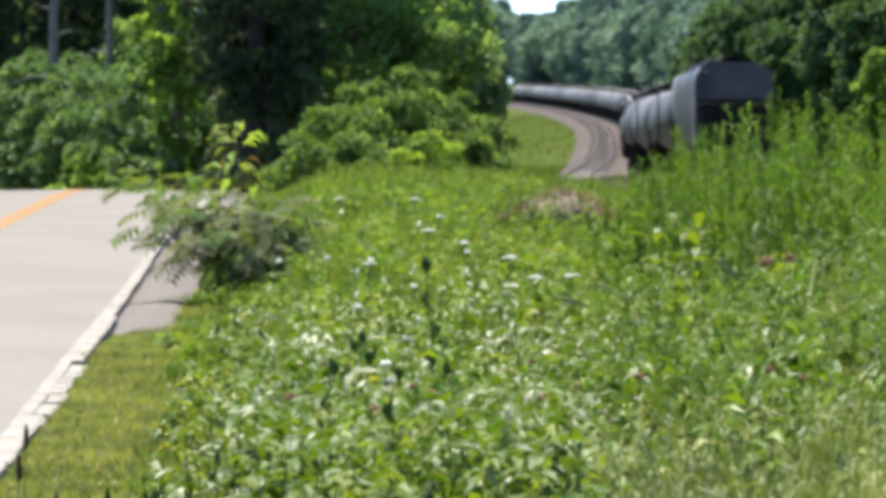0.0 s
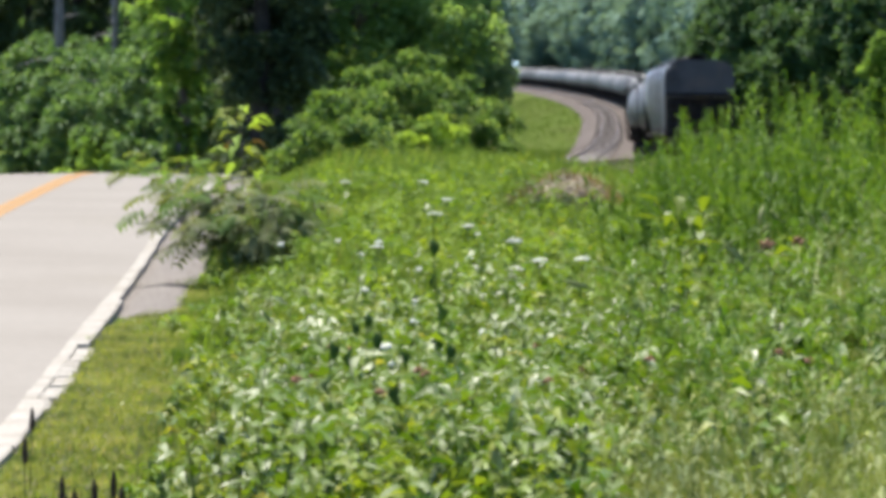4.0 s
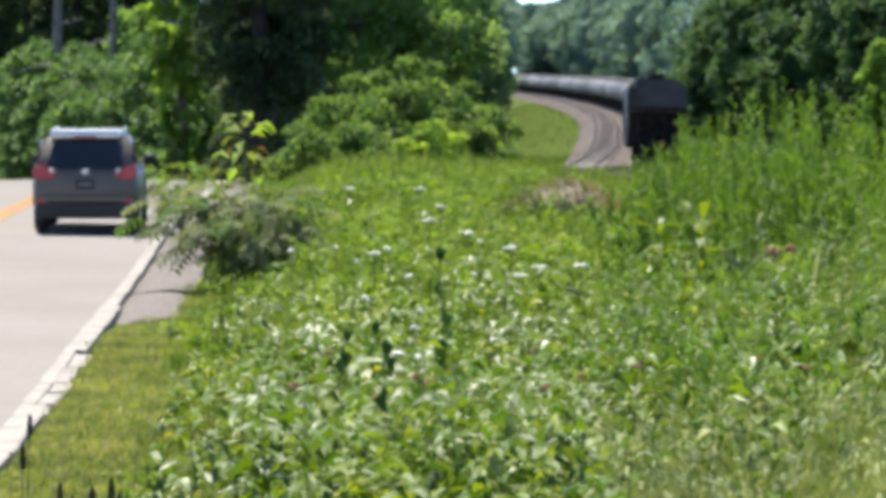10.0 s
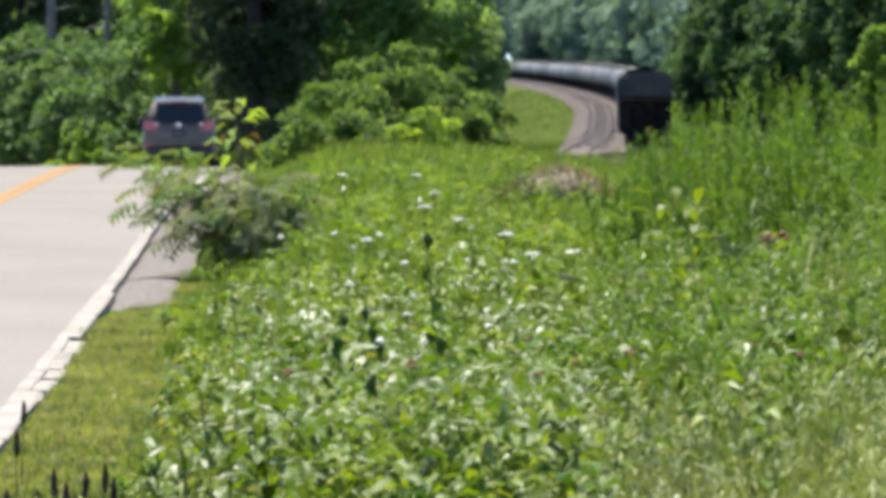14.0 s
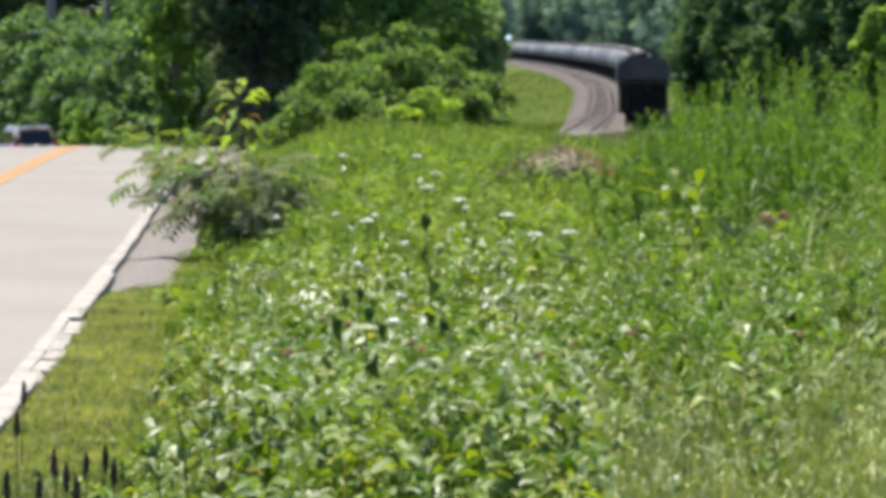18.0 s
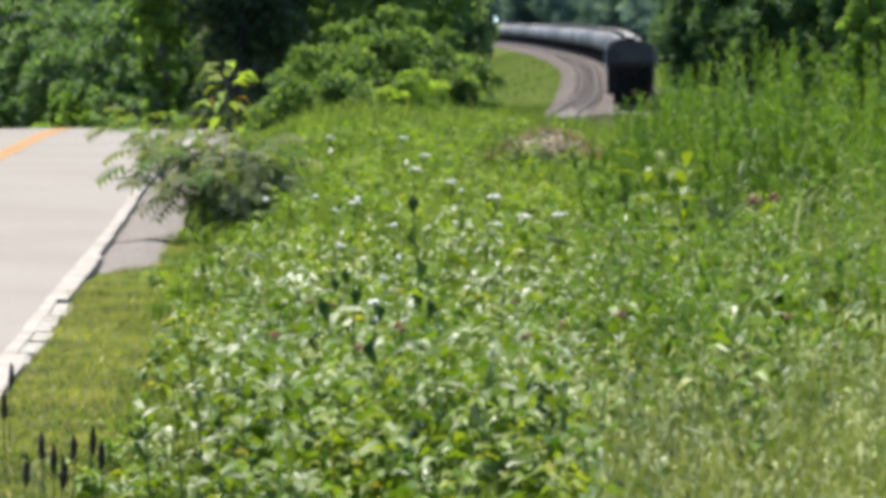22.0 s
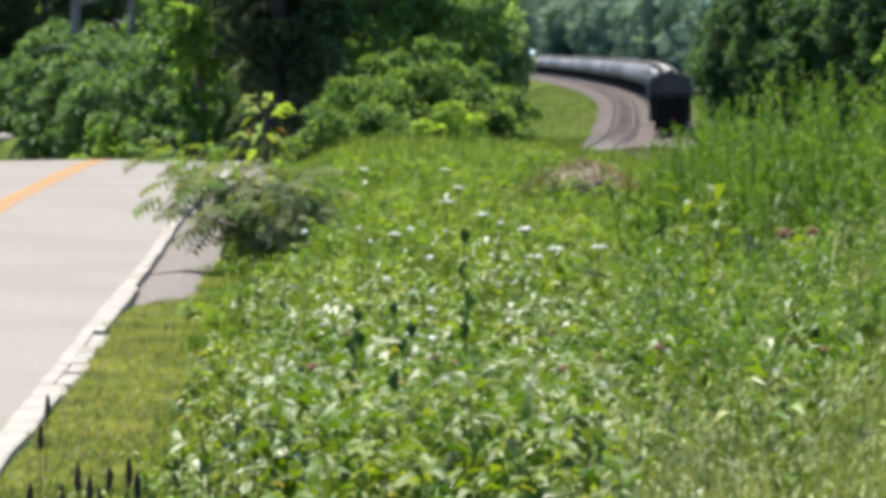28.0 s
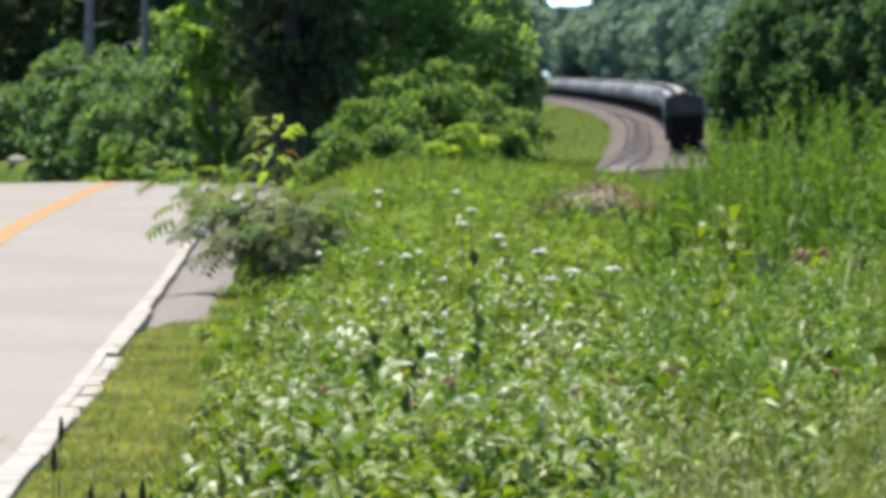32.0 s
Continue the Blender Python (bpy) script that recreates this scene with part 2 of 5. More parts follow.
# ---- mesh helpers ----
def spline(knots):
    """A natural cubic through (x, y) knots, as a function of x; straight on beyond the ends."""
    xs, ys = np.array([k[0] for k in knots], float), np.array([k[1] for k in knots], float)
    n, h = len(xs), np.diff(xs)
    a, r = np.eye(n), np.zeros(n)
    for i in range(1, n - 1):
        a[i, i - 1:i + 2] = h[i - 1], 2 * (h[i - 1] + h[i]), h[i]
        r[i] = 3 * ((ys[i + 1] - ys[i]) / h[i] - (ys[i] - ys[i - 1]) / h[i - 1])
    c = np.linalg.solve(a, r)
    b = (ys[1:] - ys[:-1]) / h - h * (2 * c[:-1] + c[1:]) / 3
    d = (c[1:] - c[:-1]) / (3 * h)

    def at(x):
        x = np.asarray(x, float)
        i = np.clip(np.searchsorted(xs, x) - 1, 0, n - 2)
        u = np.clip(x, xs[0], xs[-1]) - xs[i]
        y = ys[i] + b[i] * u + c[i] * u ** 2 + d[i] * u ** 3
        end = b[-1] + 2 * c[-2] * h[-1] + 3 * d[-1] * h[-1] ** 2
        return y + np.where(x > xs[-1], (x - xs[-1]) * end, 0) + np.where(x < xs[0], (x - xs[0]) * b[0], 0)
    return at


def big_mesh(name, verts, tris, mat, smooth=False):
    """A mesh from arrays of corners and of triangles or quads."""
    verts, tris = np.asarray(verts, np.float32), np.asarray(tris, np.int32)
    me = bpy.data.meshes.new(name)
    me.vertices.add(len(verts))
    me.vertices.foreach_set("co", verts.ravel())
    me.loops.add(tris.size)
    me.loops.foreach_set("vertex_index", tris.ravel())
    me.polygons.add(len(tris))
    me.polygons.foreach_set("loop_start", np.arange(0, tris.size, tris.shape[1], dtype=np.int32))
    me.update(calc_edges=True)
    me.validate()
    if smooth:
        me.polygons.foreach_set("use_smooth", np.ones(len(tris), bool))
    me.materials.append(mat)
    return me


def mesh_of(name, bm, mat, smooth=False):
    me = bpy.data.meshes.new(name)
    bmesh.ops.recalc_face_normals(bm, faces=bm.faces)
    bm.to_mesh(me)
    bm.free()
    me.materials.append(mat)
    if smooth:
        for f in me.polygons:
            f.use_smooth = True
    return me


def piece(name, me, parent=None, at=None, label=""):
    """One mesh object, under a thing or a part where a parent is given."""
    ob = new(name, me)
    if parent:
        ob.parent = parent
    if at is not None:
        ob.matrix_basis = at
    return tagged(ob, label)


def part(name, bm, mat, parent, label="", smooth=False, at=None):
    return piece(name, mesh_of(name, bm, mat, smooth), parent, at, label)


def add_box(bm, size, at, bevel=0.0):
    r = bmesh.ops.create_cube(bm, size=1, matrix=at @ Matrix.Diagonal((*size, 1)))
    if bevel:
        es = list({e for v in r["verts"] for e in v.link_edges})
        bmesh.ops.bevel(bm, geom=es, offset=bevel, segments=2, affect="EDGES", profile=0.6)


def box(size, at=Matrix(), bevel=0.0):
    bm = bmesh.new()
    add_box(bm, size, at, bevel)
    return bm


def add_rod(bm, a, b, r0, r1=None, sides=6):
    a, b = Vector(a), Vector(b)
    m = Matrix.Translation((a + b) / 2) @ (b - a).to_track_quat("Z", "Y").to_matrix().to_4x4()
    bmesh.ops.create_cone(bm, cap_ends=True, segments=sides, radius1=r0, radius2=r0 if r1 is None else r1, depth=(b - a).length, matrix=m)


def add_tube(bm, points, radii, sides=7):
    """A tapering, bending round limb."""
    rings = []
    for i, p in enumerate(points):
        d = (Vector(points[min(i + 1, len(points) - 1)]) - Vector(points[max(i - 1, 0)])).normalized()
        s = d.orthogonal().normalized() if not rings else (side - d * side.dot(d)).normalized()
        side, t = s, d.cross(s)
        rings.append([bm.verts.new(Vector(p) + (s * math.cos(6.2832 * k / sides) + t * math.sin(6.2832 * k / sides)) * radii[i]) for k in range(sides)])
    for a, b in zip(rings, rings[1:]):
        for k in range(sides):
            bm.faces.new((a[k], a[(k + 1) % sides], b[(k + 1) % sides], b[k]))
    bm.faces.new(rings[0][::-1])
    bm.faces.new(rings[-1])


def unit(v):
    return v / np.maximum(np.linalg.norm(v, axis=1, keepdims=True), 1e-9)


def leaves(pos, along, up, length, width, droop=0.25, fold=0.25):
    """Corners and triangles of many leaves: each is folded on its midrib and droops to its tip."""
    n = len(pos)
    along = unit(along)
    side = unit(np.cross(along, up))
    nor = np.cross(side, along)
    L, W = np.broadcast_to(length, n)[:, None], np.broadcast_to(width, n)[:, None]
    mid = pos + along * L * 0.5 + nor * L * 0.06
    v = np.stack([pos, mid + side * W / 2 + nor * W * fold, mid, mid - side * W / 2 + nor * W * fold, pos + along * L * 0.95 - nor * L * droop], 1)
    t = np.array([[0, 2, 1], [0, 3, 2], [2, 4, 1], [2, 3, 4]])
    return v.reshape(-1, 3), (t[None] + 5 * np.arange(n)[:, None, None]).reshape(-1, 3)


def blades(pos, heading, lean, height, width):
    """Corners and triangles of many grass blades, each of three triangles, bent over."""
    n = len(pos)
    d = np.stack([np.cos(heading), np.sin(heading), 0 * heading], 1)
    s = np.stack([-np.sin(heading), np.cos(heading), 0 * heading], 1)
    h, w, k = height[:, None], width[:, None], lean[:, None]
    z = np.array([[0, 0, 1.0]])
    m = pos + z * h * 0.55 + d * h * k * 0.3
    tip = pos + z * h * (1 - 0.3 * k) + d * h * k
    v = np.stack([pos - s * w / 2, pos + s * w / 2, m - s * w * 0.4, m + s * w * 0.4, tip], 1)
    t = np.array([[0, 1, 3], [0, 3, 2], [2, 3, 4]])
    return v.reshape(-1, 3), (t[None] + 5 * np.arange(n)[:, None, None]).reshape(-1, 3)


def join(pieces):
    vs, ts, k = [], [], 0
    for v, t in pieces:
        vs.append(v)
        ts.append(t + k)
        k += len(v)
    return np.concatenate(vs), np.concatenate(ts)


RNG = np.random.default_rng(11)


def rnd(n, lo=0.0, hi=1.0):
    return RNG.uniform(lo, hi, n)


def sphere_dirs(n):
    return unit(RNG.normal(size=(n, 3)))


# ---- lie of the land ----
road_x = spline([(-80, 0.6), (0, -2.3), (42, -3.71), (57, -4.26), (67, -4.57), (80, -4.91), (92, -5.19), (105, -5.27), (117, -5.28), (128, -5.45), (140, -5.95), (155, -6.9), (175, -9.2), (195, -14.0), (215, -21.5), (245, -34), (300, -60)])
road_z = spline([(-80, 5.6), (0, 4.5), (20, 3.68), (30, 3.36), (42, 3.15), (55, 3.05), (67, 3.01), (78, 3.05), (90, 3.24), (101, 3.39), (110, 3.51), (116, 3.55), (121, 3.49), (130, 3.26), (140, 3.02), (152, 2.6), (173, 1.52), (195, 0.8), (240, 0.5), (300, 0.3)])
track_x = spline([(-60, 20), (100, 14.8), (160, 12.9), (205, 11.75), (222, 11.5), (242, 11.1), (262, 11.0), (280, 11.25), (300, 11.9), (323, 12.7), (360, 14.25), (403, 16.2), (500, 19.6), (631, 23.2), (800, 25.2), (958, 25.0), (1235, 21.5), (1600, 9), (2200, -30)])
track_z = spline([(-60, 4.4), (100, 3.6), (160, 3.0), (205, 2.25), (242, 1.4), (275, 0.9), (310, 0.4), (335, 0.05), (370, -0.2), (403, -0.27), (500, -0.15), (631, 0), (1000, 0), (2200, 0)])
meadow_z = spline([(-200, 4.7), (0, 4.55), (20, 3.65), (30, 3.3), (42, 3.05), (60, 2.97), (80, 2.95), (100, 3.1), (120, 3.2), (155, 3.05), (200, 2.6), (250, 1.6), (300, 0.7), (350, -0.3), (400, -0.8), (1500, -0.8), (4000, -0.8)])
SECOND = -4.0


def step(a, b, x):
    u = np.clip((np.asarray(x, float) - a) / (b - a), 0, 1)
    return u * u * (3 - 2 * u)


def land(x, y):
    x, y = np.asarray(x, float), np.asarray(y, float)
    z = meadow_z(y) + 0.10 * np.sin(x * 0.7 + y * 0.13) * np.sin(y * 0.21) * step(10, 60, y)
    d = np.abs(x - (track_x(y) + SECOND / 2))
    z = z + (track_z(y) - 0.95 - z) * (1 - step(6.0, 12.0, d))
    yr = np.clip(y, -80, 300)
    c = np.abs(x - (road_x(yr) - 3.3))
    w = (1 - step(3.9, 6.5, c)) * (1 - step(260, 300, y))
    return z + (road_z(yr) - np.interp(y, [60, 68], [0.05, 0.16]) - z) * w


def grid_mesh(name, xs, ys, mat):
    gx, gy = np.meshgrid(xs, ys)
    v = np.stack([gx, gy, land(gx, gy)], -1).reshape(-1, 3)
    nx, ny = len(xs), len(ys)
    i = (np.arange(ny - 1)[:, None] * nx + np.arange(nx - 1)[None]).ravel()
    return big_mesh(name, v, np.stack([i, i + 1, i + nx + 1, i + nx], 1), mat, True)


def even(a, b, s):
    return np.linspace(a, b, int((b - a) / s) + 1)


gx = np.concatenate([[-3500, -1500, -600, -250], even(-120, -45, 7.5), even(-40, -8.8, 0.8), even(-8, -1.2, 0.25), even(-0.8, 40, 0.8), even(45, 120, 7.5), [250, 600, 1500, 3500]])
gy = np.concatenate([[-800, -200, -100], even(-60, -4, 4), even(0, 17.6, 1.6), even(18, 80, 0.6), even(81.6, 320, 1.6), even(330, 900, 15), even(950, 1700, 50), [2200, 3000, 4500]])
tagged(piece("ground", grid_mesh("ground", gx, gy, GROUND)), "rough weedy meadow ground falling towards the railway", "ground", kind="structure")


def strip(name, ys, profile, xf, zf, mat, smooth=False):
    """A band that follows a line: profile is (offset across, height) pairs from one side to the other."""
    ys = np.asarray(ys, float)
    dx = np.gradient(xf(ys), ys)
    k = 1 / np.sqrt(1 + dx * dx)
    rows = [np.stack([xf(ys) + o * k, ys - o * dx * k, zf(ys) + h], 1) for o, h in profile]
    v, n, m = np.stack(rows, 1).reshape(-1, 3), len(ys), len(profile)
    i = (np.arange(n - 1)[:, None] * m + np.arange(m - 1)[None]).ravel()
    me = big_mesh(name, v, np.stack([i, i + 1, i + m + 1, i + m], 1), mat, smooth)
    if not smooth:
        me.polygons.foreach_set("use_smooth", np.zeros(len(me.polygons), bool))
    return me


# ---- road ----
ry = even(-60, 290, 2.5)
tagged(piece("road", strip("road", ry, [(-6.6, -0.3), (-6.6, 0), (-5, 0.03), (-3.3, 0.05), (-1.6, 0.03), (0, 0), (0, -0.3)], road_x, road_z, CONCRETE_ROAD, False)),
       "pale sun-bleached road surface cresting a rise", "road", kind="structure")
lines = tagged(new("road_marking"), "pair of faded yellow centre lines on the road", "road marking", kind="structure")
for off in (-3.41, -3.2):
    piece("line", strip("line", ry, [(off - 0.09, 0.042), (off - 0.09, 0.055), (off + 0.09, 0.055), (off + 0.09, 0.042)], road_x, road_z, YELLOW), lines)
kerb = tagged(new("kerb"), "chalky broken concrete kerb along the road edge", "kerb", kind="structure")
kr = random.Random(3)


def kerb_stone(y, length, o, w, h):
    """One worn stone of the kerb, from y on, its inner edge o metres from the road's edge."""
    stone = strip("kerb_stone", np.linspace(y, y + length, 5), [(o, -0.2), (o + 0.005, h * 0.8), (o + 0.02, h), (o + w - 0.02, h), (o + w, h * 0.8 - 0.01), (o + w + 0.01, -0.1), (o + w + 0.02, -0.25)], road_x, road_z, KERB)
    bm = bmesh.new()
    bm.from_mesh(stone)
    bm.verts.ensure_lookup_table()
    for ends in (bm.verts[:7], bm.verts[-7:]):
        bm.faces.new(ends)
    for v in bm.verts:
        v.co.x += 0.008 * math.sin(1.3 * v.co.y) + 0.003 * math.sin(4.1 * v.co.y)
    bm.to_mesh(stone)
    bm.free()
    return piece("kerb_stone", stone, kerb)


ky = 14.0
while ky < 200:
    ln = kr.uniform(2.2, 4.2)
    kerb_stone(ky, ln - 0.03, -0.056, (0.18 if ky > 64 else 0.15 if 46 < ky + ln / 2 < 55 else 0.25) + kr.uniform(-0.012, 0.012), 0.012)
    ky += ln
ky = 45.0
while ky < 56:
    ln = kr.uniform(0.7, 1.5)
    kerb_stone(ky, ln, 0.088, kr.uniform(0.14, 0.22), kr.uniform(-0.01, 0.008))
    ky += ln + kr.choice((0.06, 0.12, 0.38))
shoulder = strip("shoulder", even(59, 150, 1.5), [(0.05, -0.2), (0.12, -0.1), (0.3, -0.09), (0.55, -0.06), (0.85, -0.07), (1.15, -0.24)], road_x, lambda y: road_z(y) - 0.14 * (1 - step(59, 68, y)), GRAVEL, True)
tagged(piece("shoulder", shoulder), "grey gravel shoulder beside the kerb", "shoulder", kind="structure")

# ---- railway ----
ty = even(60, 1700, 4)
tagged(piece("ballast", strip("ballast", ty, [(-7.7, -1.3), (-6.6, -0.72), (-5.8, -0.28), (-2.8, -0.22), (-2.0, -0.3), (-1.3, -0.22), (1.6, -0.25), (2.6, -0.75), (3.6, -1.3)], track_x, track_z, BALLAST, True)),
       "pinkish grey stone ballast of a double railway line", "ballast", kind="structure")
for off in (0.0, SECOND):
    track = tagged(new("railway_track"), "rusty steel railway track on wooden ties", "railway track", "pair of tracks", "structure")
    for g in (-0.7525, 0.7525):
        o = off + g
        piece("rail", strip("rail", ty, [(o - 0.07, -0.18), (o - 0.07, -0.16), (o - 0.012, -0.14), (o - 0.012, -0.04), (o - 0.036, -0.03), (o - 0.036, -0.004), (o + 0.036, -0.004), (o + 0.036, -0.03), (o + 0.012, -0.04), (o + 0.012, -0.14), (o + 0.07, -0.16), (o + 0.07, -0.18)], track_x, track_z, RAIL), track)
        piece("rail_head", strip("rail_head", ty, [(o - 0.03, -0.004), (o - 0.028, 0), (o + 0.028, 0), (o + 0.03, -0.004)], track_x, track_z, RAIL_TOP), track, label="wheel-polished running surface")
    tie = mesh_of("tie", box((2.6, 0.23, 0.17), Matrix(), 0.01), TIE)
    y = 180.0
    while y < 330:
        a = math.atan2(float(track_x(y + 1) - track_x(y - 1)), 2)
        m = Matrix.Translation((float(track_x(y)) + off * math.cos(a), y - off * math.sin(a), float(track_z(y)) - 0.255)) @ Matrix.Rotation(-a, 4, "Z")
        piece("tie", tie, track, m)
        y += 0.53
    far_ties = []
    ys = np.arange(330, 800, 0.53)
    cx, cz = track_x(ys) + off, track_z(ys) - 0.17
    for sx, sy in ((-1.3, -0.11), (1.3, -0.11), (1.3, 0.11), (-1.3, 0.11)):
        far_ties.append(np.stack([cx + sx, ys + sy, cz], 1))
    v = np.stack(far_ties, 1).reshape(-1, 3)
    v = np.concatenate([v, v - np.array([0, 0, 0.17])])
    q = 4 * np.arange(len(ys))[:, None]
    k = 4 * len(ys)
    faces = np.concatenate([q + np.array([[0, 1, 2, 3]]), np.concatenate([q, q + 1, q + 1 + k, q + k], 1), np.concatenate([q + 1, q + 2, q + 2 + k, q + 1 + k], 1)])
    tagged(piece("tie_row", big_mesh("tie_row", v, faces, TIE), track), kind="stuff")

# ---- railway cars ----
def loft(bm, rings, closed=True):
    """Skins a row of rings of points; the end rings are capped."""
    vs = [[bm.verts.new(p) for p in ring] for ring in rings]
    n = len(vs[0])
    for a, b in zip(vs, vs[1:]):
        for k in range(n if closed else n - 1):
            bm.faces.new((a[k], a[(k + 1) % n], b[(k + 1) % n], b[k]))
    if closed:
        bm.faces.new(vs[0][::-1])
        bm.faces.new(vs[-1])


def wheelset_mesh():
    bm = bmesh.new()
    for s in (-1, 1):
        add_rod(bm, (s * 0.70, 0, 0.46), (s * 0.80, 0, 0.46), 0.46, sides=16)
        add_rod(bm, (s * 0.66, 0, 0.46), (s * 0.70, 0, 0.46), 0.49, sides=16)
    add_rod(bm, (-0.95, 0, 0.46), (0.95, 0, 0.46), 0.09, sides=8)
    return mesh_of("wheelset", bm, STEEL_DARK)


def side_frame_mesh():
    bm = bmesh.new()
    prof = [(-1.15, 0.36), (-1.15, 0.6), (-0.5, 0.72), (0.5, 0.72), (1.15, 0.6), (1.15, 0.36), (0.8, 0.38), (0.35, 0.22), (-0.35, 0.22), (-0.8, 0.38)]
    loft(bm, [[(x, y, z) for y, z in prof] for x in (-0.08, 0.08)])
    for i in range(3):
        add_rod(bm, (0, -0.18 + 0.18 * i, 0.3), (0, -0.18 + 0.18 * i, 0.62), 0.09, sides=8)
    return mesh_of("side_frame", bm, STEEL_DARK)


WHEELSET, SIDE_FRAME = wheelset_mesh(), side_frame_mesh()
BOLSTER = mesh_of("truck", box((2.1, 0.4, 0.22), Matrix.Translation((0, 0, 0.68)), 0.03), STEEL_DARK)


def add_trucks(car, at):
    for y in (-at, at):
        truck = piece("truck", BOLSTER, car, Matrix.Translation((0, y, 0)), "dark steel wheel truck")
        for w in (-0.88, 0.88):
            piece("wheelset", WHEELSET, truck, Matrix.Translation((0, w, 0)))
        for s in (-1.02, 1.02):
            piece("side_frame", SIDE_FRAME, truck, Matrix.Translation((s, 0, 0)))


def ladder_bm(height, width=0.42, rungs=9):
    bm = bmesh.new()
    for s in (-1, 1):
        add_rod(bm, (s * width / 2, 0, 0), (s * width / 2, 0, height), 0.025)
    for i in range(rungs):
        z = height * (i + 0.5) / rungs
        add_rod(bm, (-width / 2, 0, z), (width / 2, 0, z), 0.018)
    return bm


def coupler_bm():
    bm = box((0.28, 0.7, 0.28), Matrix.Translation((0, 0.35, 0.85)), 0.03)
    add_box(bm, (0.42, 0.3, 0.4), Matrix.Translation((0, 0.75, 0.85)), 0.06)
    return bm


COUPLER = mesh_of("coupler", coupler_bm(), STEEL_DARK)


def tank_car(paint):
    car = tagged(new("tank_car"), "dusty black railway tank car in a long train", "tank car", "cars of the train")
    bm = bmesh.new()
    rings, r, half, n = [], 1.52, 7.9, 28
    for y, f in ((-half - 0.62, 0.25), (-half - 0.55, 0.5), (-half - 0.36, 0.78), (-half - 0.14, 0.94), (-half, 1), (-half * 0.55, 1), (-half * 0.5, 1.012), (-half * 0.48, 1), (0, 1), (half * 0.48, 1), (half * 0.5, 1.012), (half * 0.55, 1), (half, 1), (half + 0.14, 0.94), (half + 0.36, 0.78), (half + 0.55, 0.5), (half + 0.62, 0.25)):
        rings.append([(r * f * math.cos(6.2832 * k / n), y, 2.72 + r * f * math.sin(6.2832 * k / n)) for k in range(n)])
    loft(bm, rings)
    part("tank", bm, paint, car, smooth=True)
    bm = bmesh.new()
    add_rod(bm, (0, 0, 4.1), (0, 0, 4.55), 0.55, sides=20)
    add_rod(bm, (0, 0, 4.55), (0, 0, 4.62), 0.6, 0.5, sides=20)
    part("dome", bm, paint, car, "round valve housing on top")
    bm = box((1.7, 2.6, 0.06), Matrix.Translation((0, 0, 4.3)), 0.01)
    for x in (-0.85, 0.85):
        for y in (-1.25, 0, 1.25):
            add_rod(bm, (x, y, 4.3), (x, y, 5.0), 0.02)
        for z in (4.65, 5.0):
            add_rod(bm, (x, -1.25, z), (x, 1.25, z), 0.02)
    part("walkway", bm, STEEL_DARK, car, "railed platform round the valve housing")
    for s in (-1, 1):
        bm = box((0.95, 6.6, 0.07), Matrix.Translation((0, s * 4.7, 4.52)), 0.01)
        for k in range(4):
            add_box(bm, (0.8, 0.12, 0.4), Matrix.Translation((0, s * (1.9 + 1.85 * k), 4.3)), 0.01)
        part("running_board", bm, STEEL_DARK, car, "dark steel running board along the top")
        for k in range(2):
            bm = bmesh.new()
            add_rod(bm, (0.62, s * (3.0 + 3.3 * k), 4.0), (0.62, s * (3.0 + 3.3 * k), 4.5), 0.36, 0.34, 14)
            part("hatch", bm, STEEL_DARK, car, "round dark hatch")
    bm = bmesh.new()
    for s in (-1, 1):
        add_box(bm, (0.5, 3.4, 0.45), Matrix.Translation((0, s * 7.3, 0.98)), 0.03)
        add_box(bm, (2.9, 0.25, 0.3), Matrix.Translation((0, s * 8.75, 1.1)), 0.02)
        add_box(bm, (2.5, 0.3, 0.9), Matrix.Translation((0, s * 6.3, 1.35)), 0.03)
    add_box(bm, (0.9, 1.4, 0.35), Matrix.Translation((0, 0, 1.15)), 0.05)
    add_box(bm, (0.32, 17.4, 0.3), Matrix.Translation((0, 0, 1.08)), 0.02)
    part("underframe", bm, STEEL_DARK, car)
    for s in (-1, 1):
        part("ladder", ladder_bm(3.0), STEEL_DARK, car, at=Matrix.Translation((s * 1.58, 0.9 * s, 1.3)) @ Matrix.Rotation(radians(90), 4, "Z"))
        bm = bmesh.new()
        for x in (-1.4, 1.4):
            add_rod(bm, (x, 8.75, 1.2), (x, 8.75, 2.3), 0.02)
        add_rod(bm, (-1.4, 8.75, 2.3), (1.4, 8.75, 2.3), 0.02)
        part("handrail", bm, STEEL_DARK, car, at=Matrix.Rotation(0 if s > 0 else math.pi, 4, "Z"))
        piece("coupler", COUPLER, car, Matrix.Translation((0, s * 8.7, 0)) @ Matrix.Rotation(0 if s > 0 else math.pi, 4, "Z"))
    add_trucks(car, 6.3)
    return car


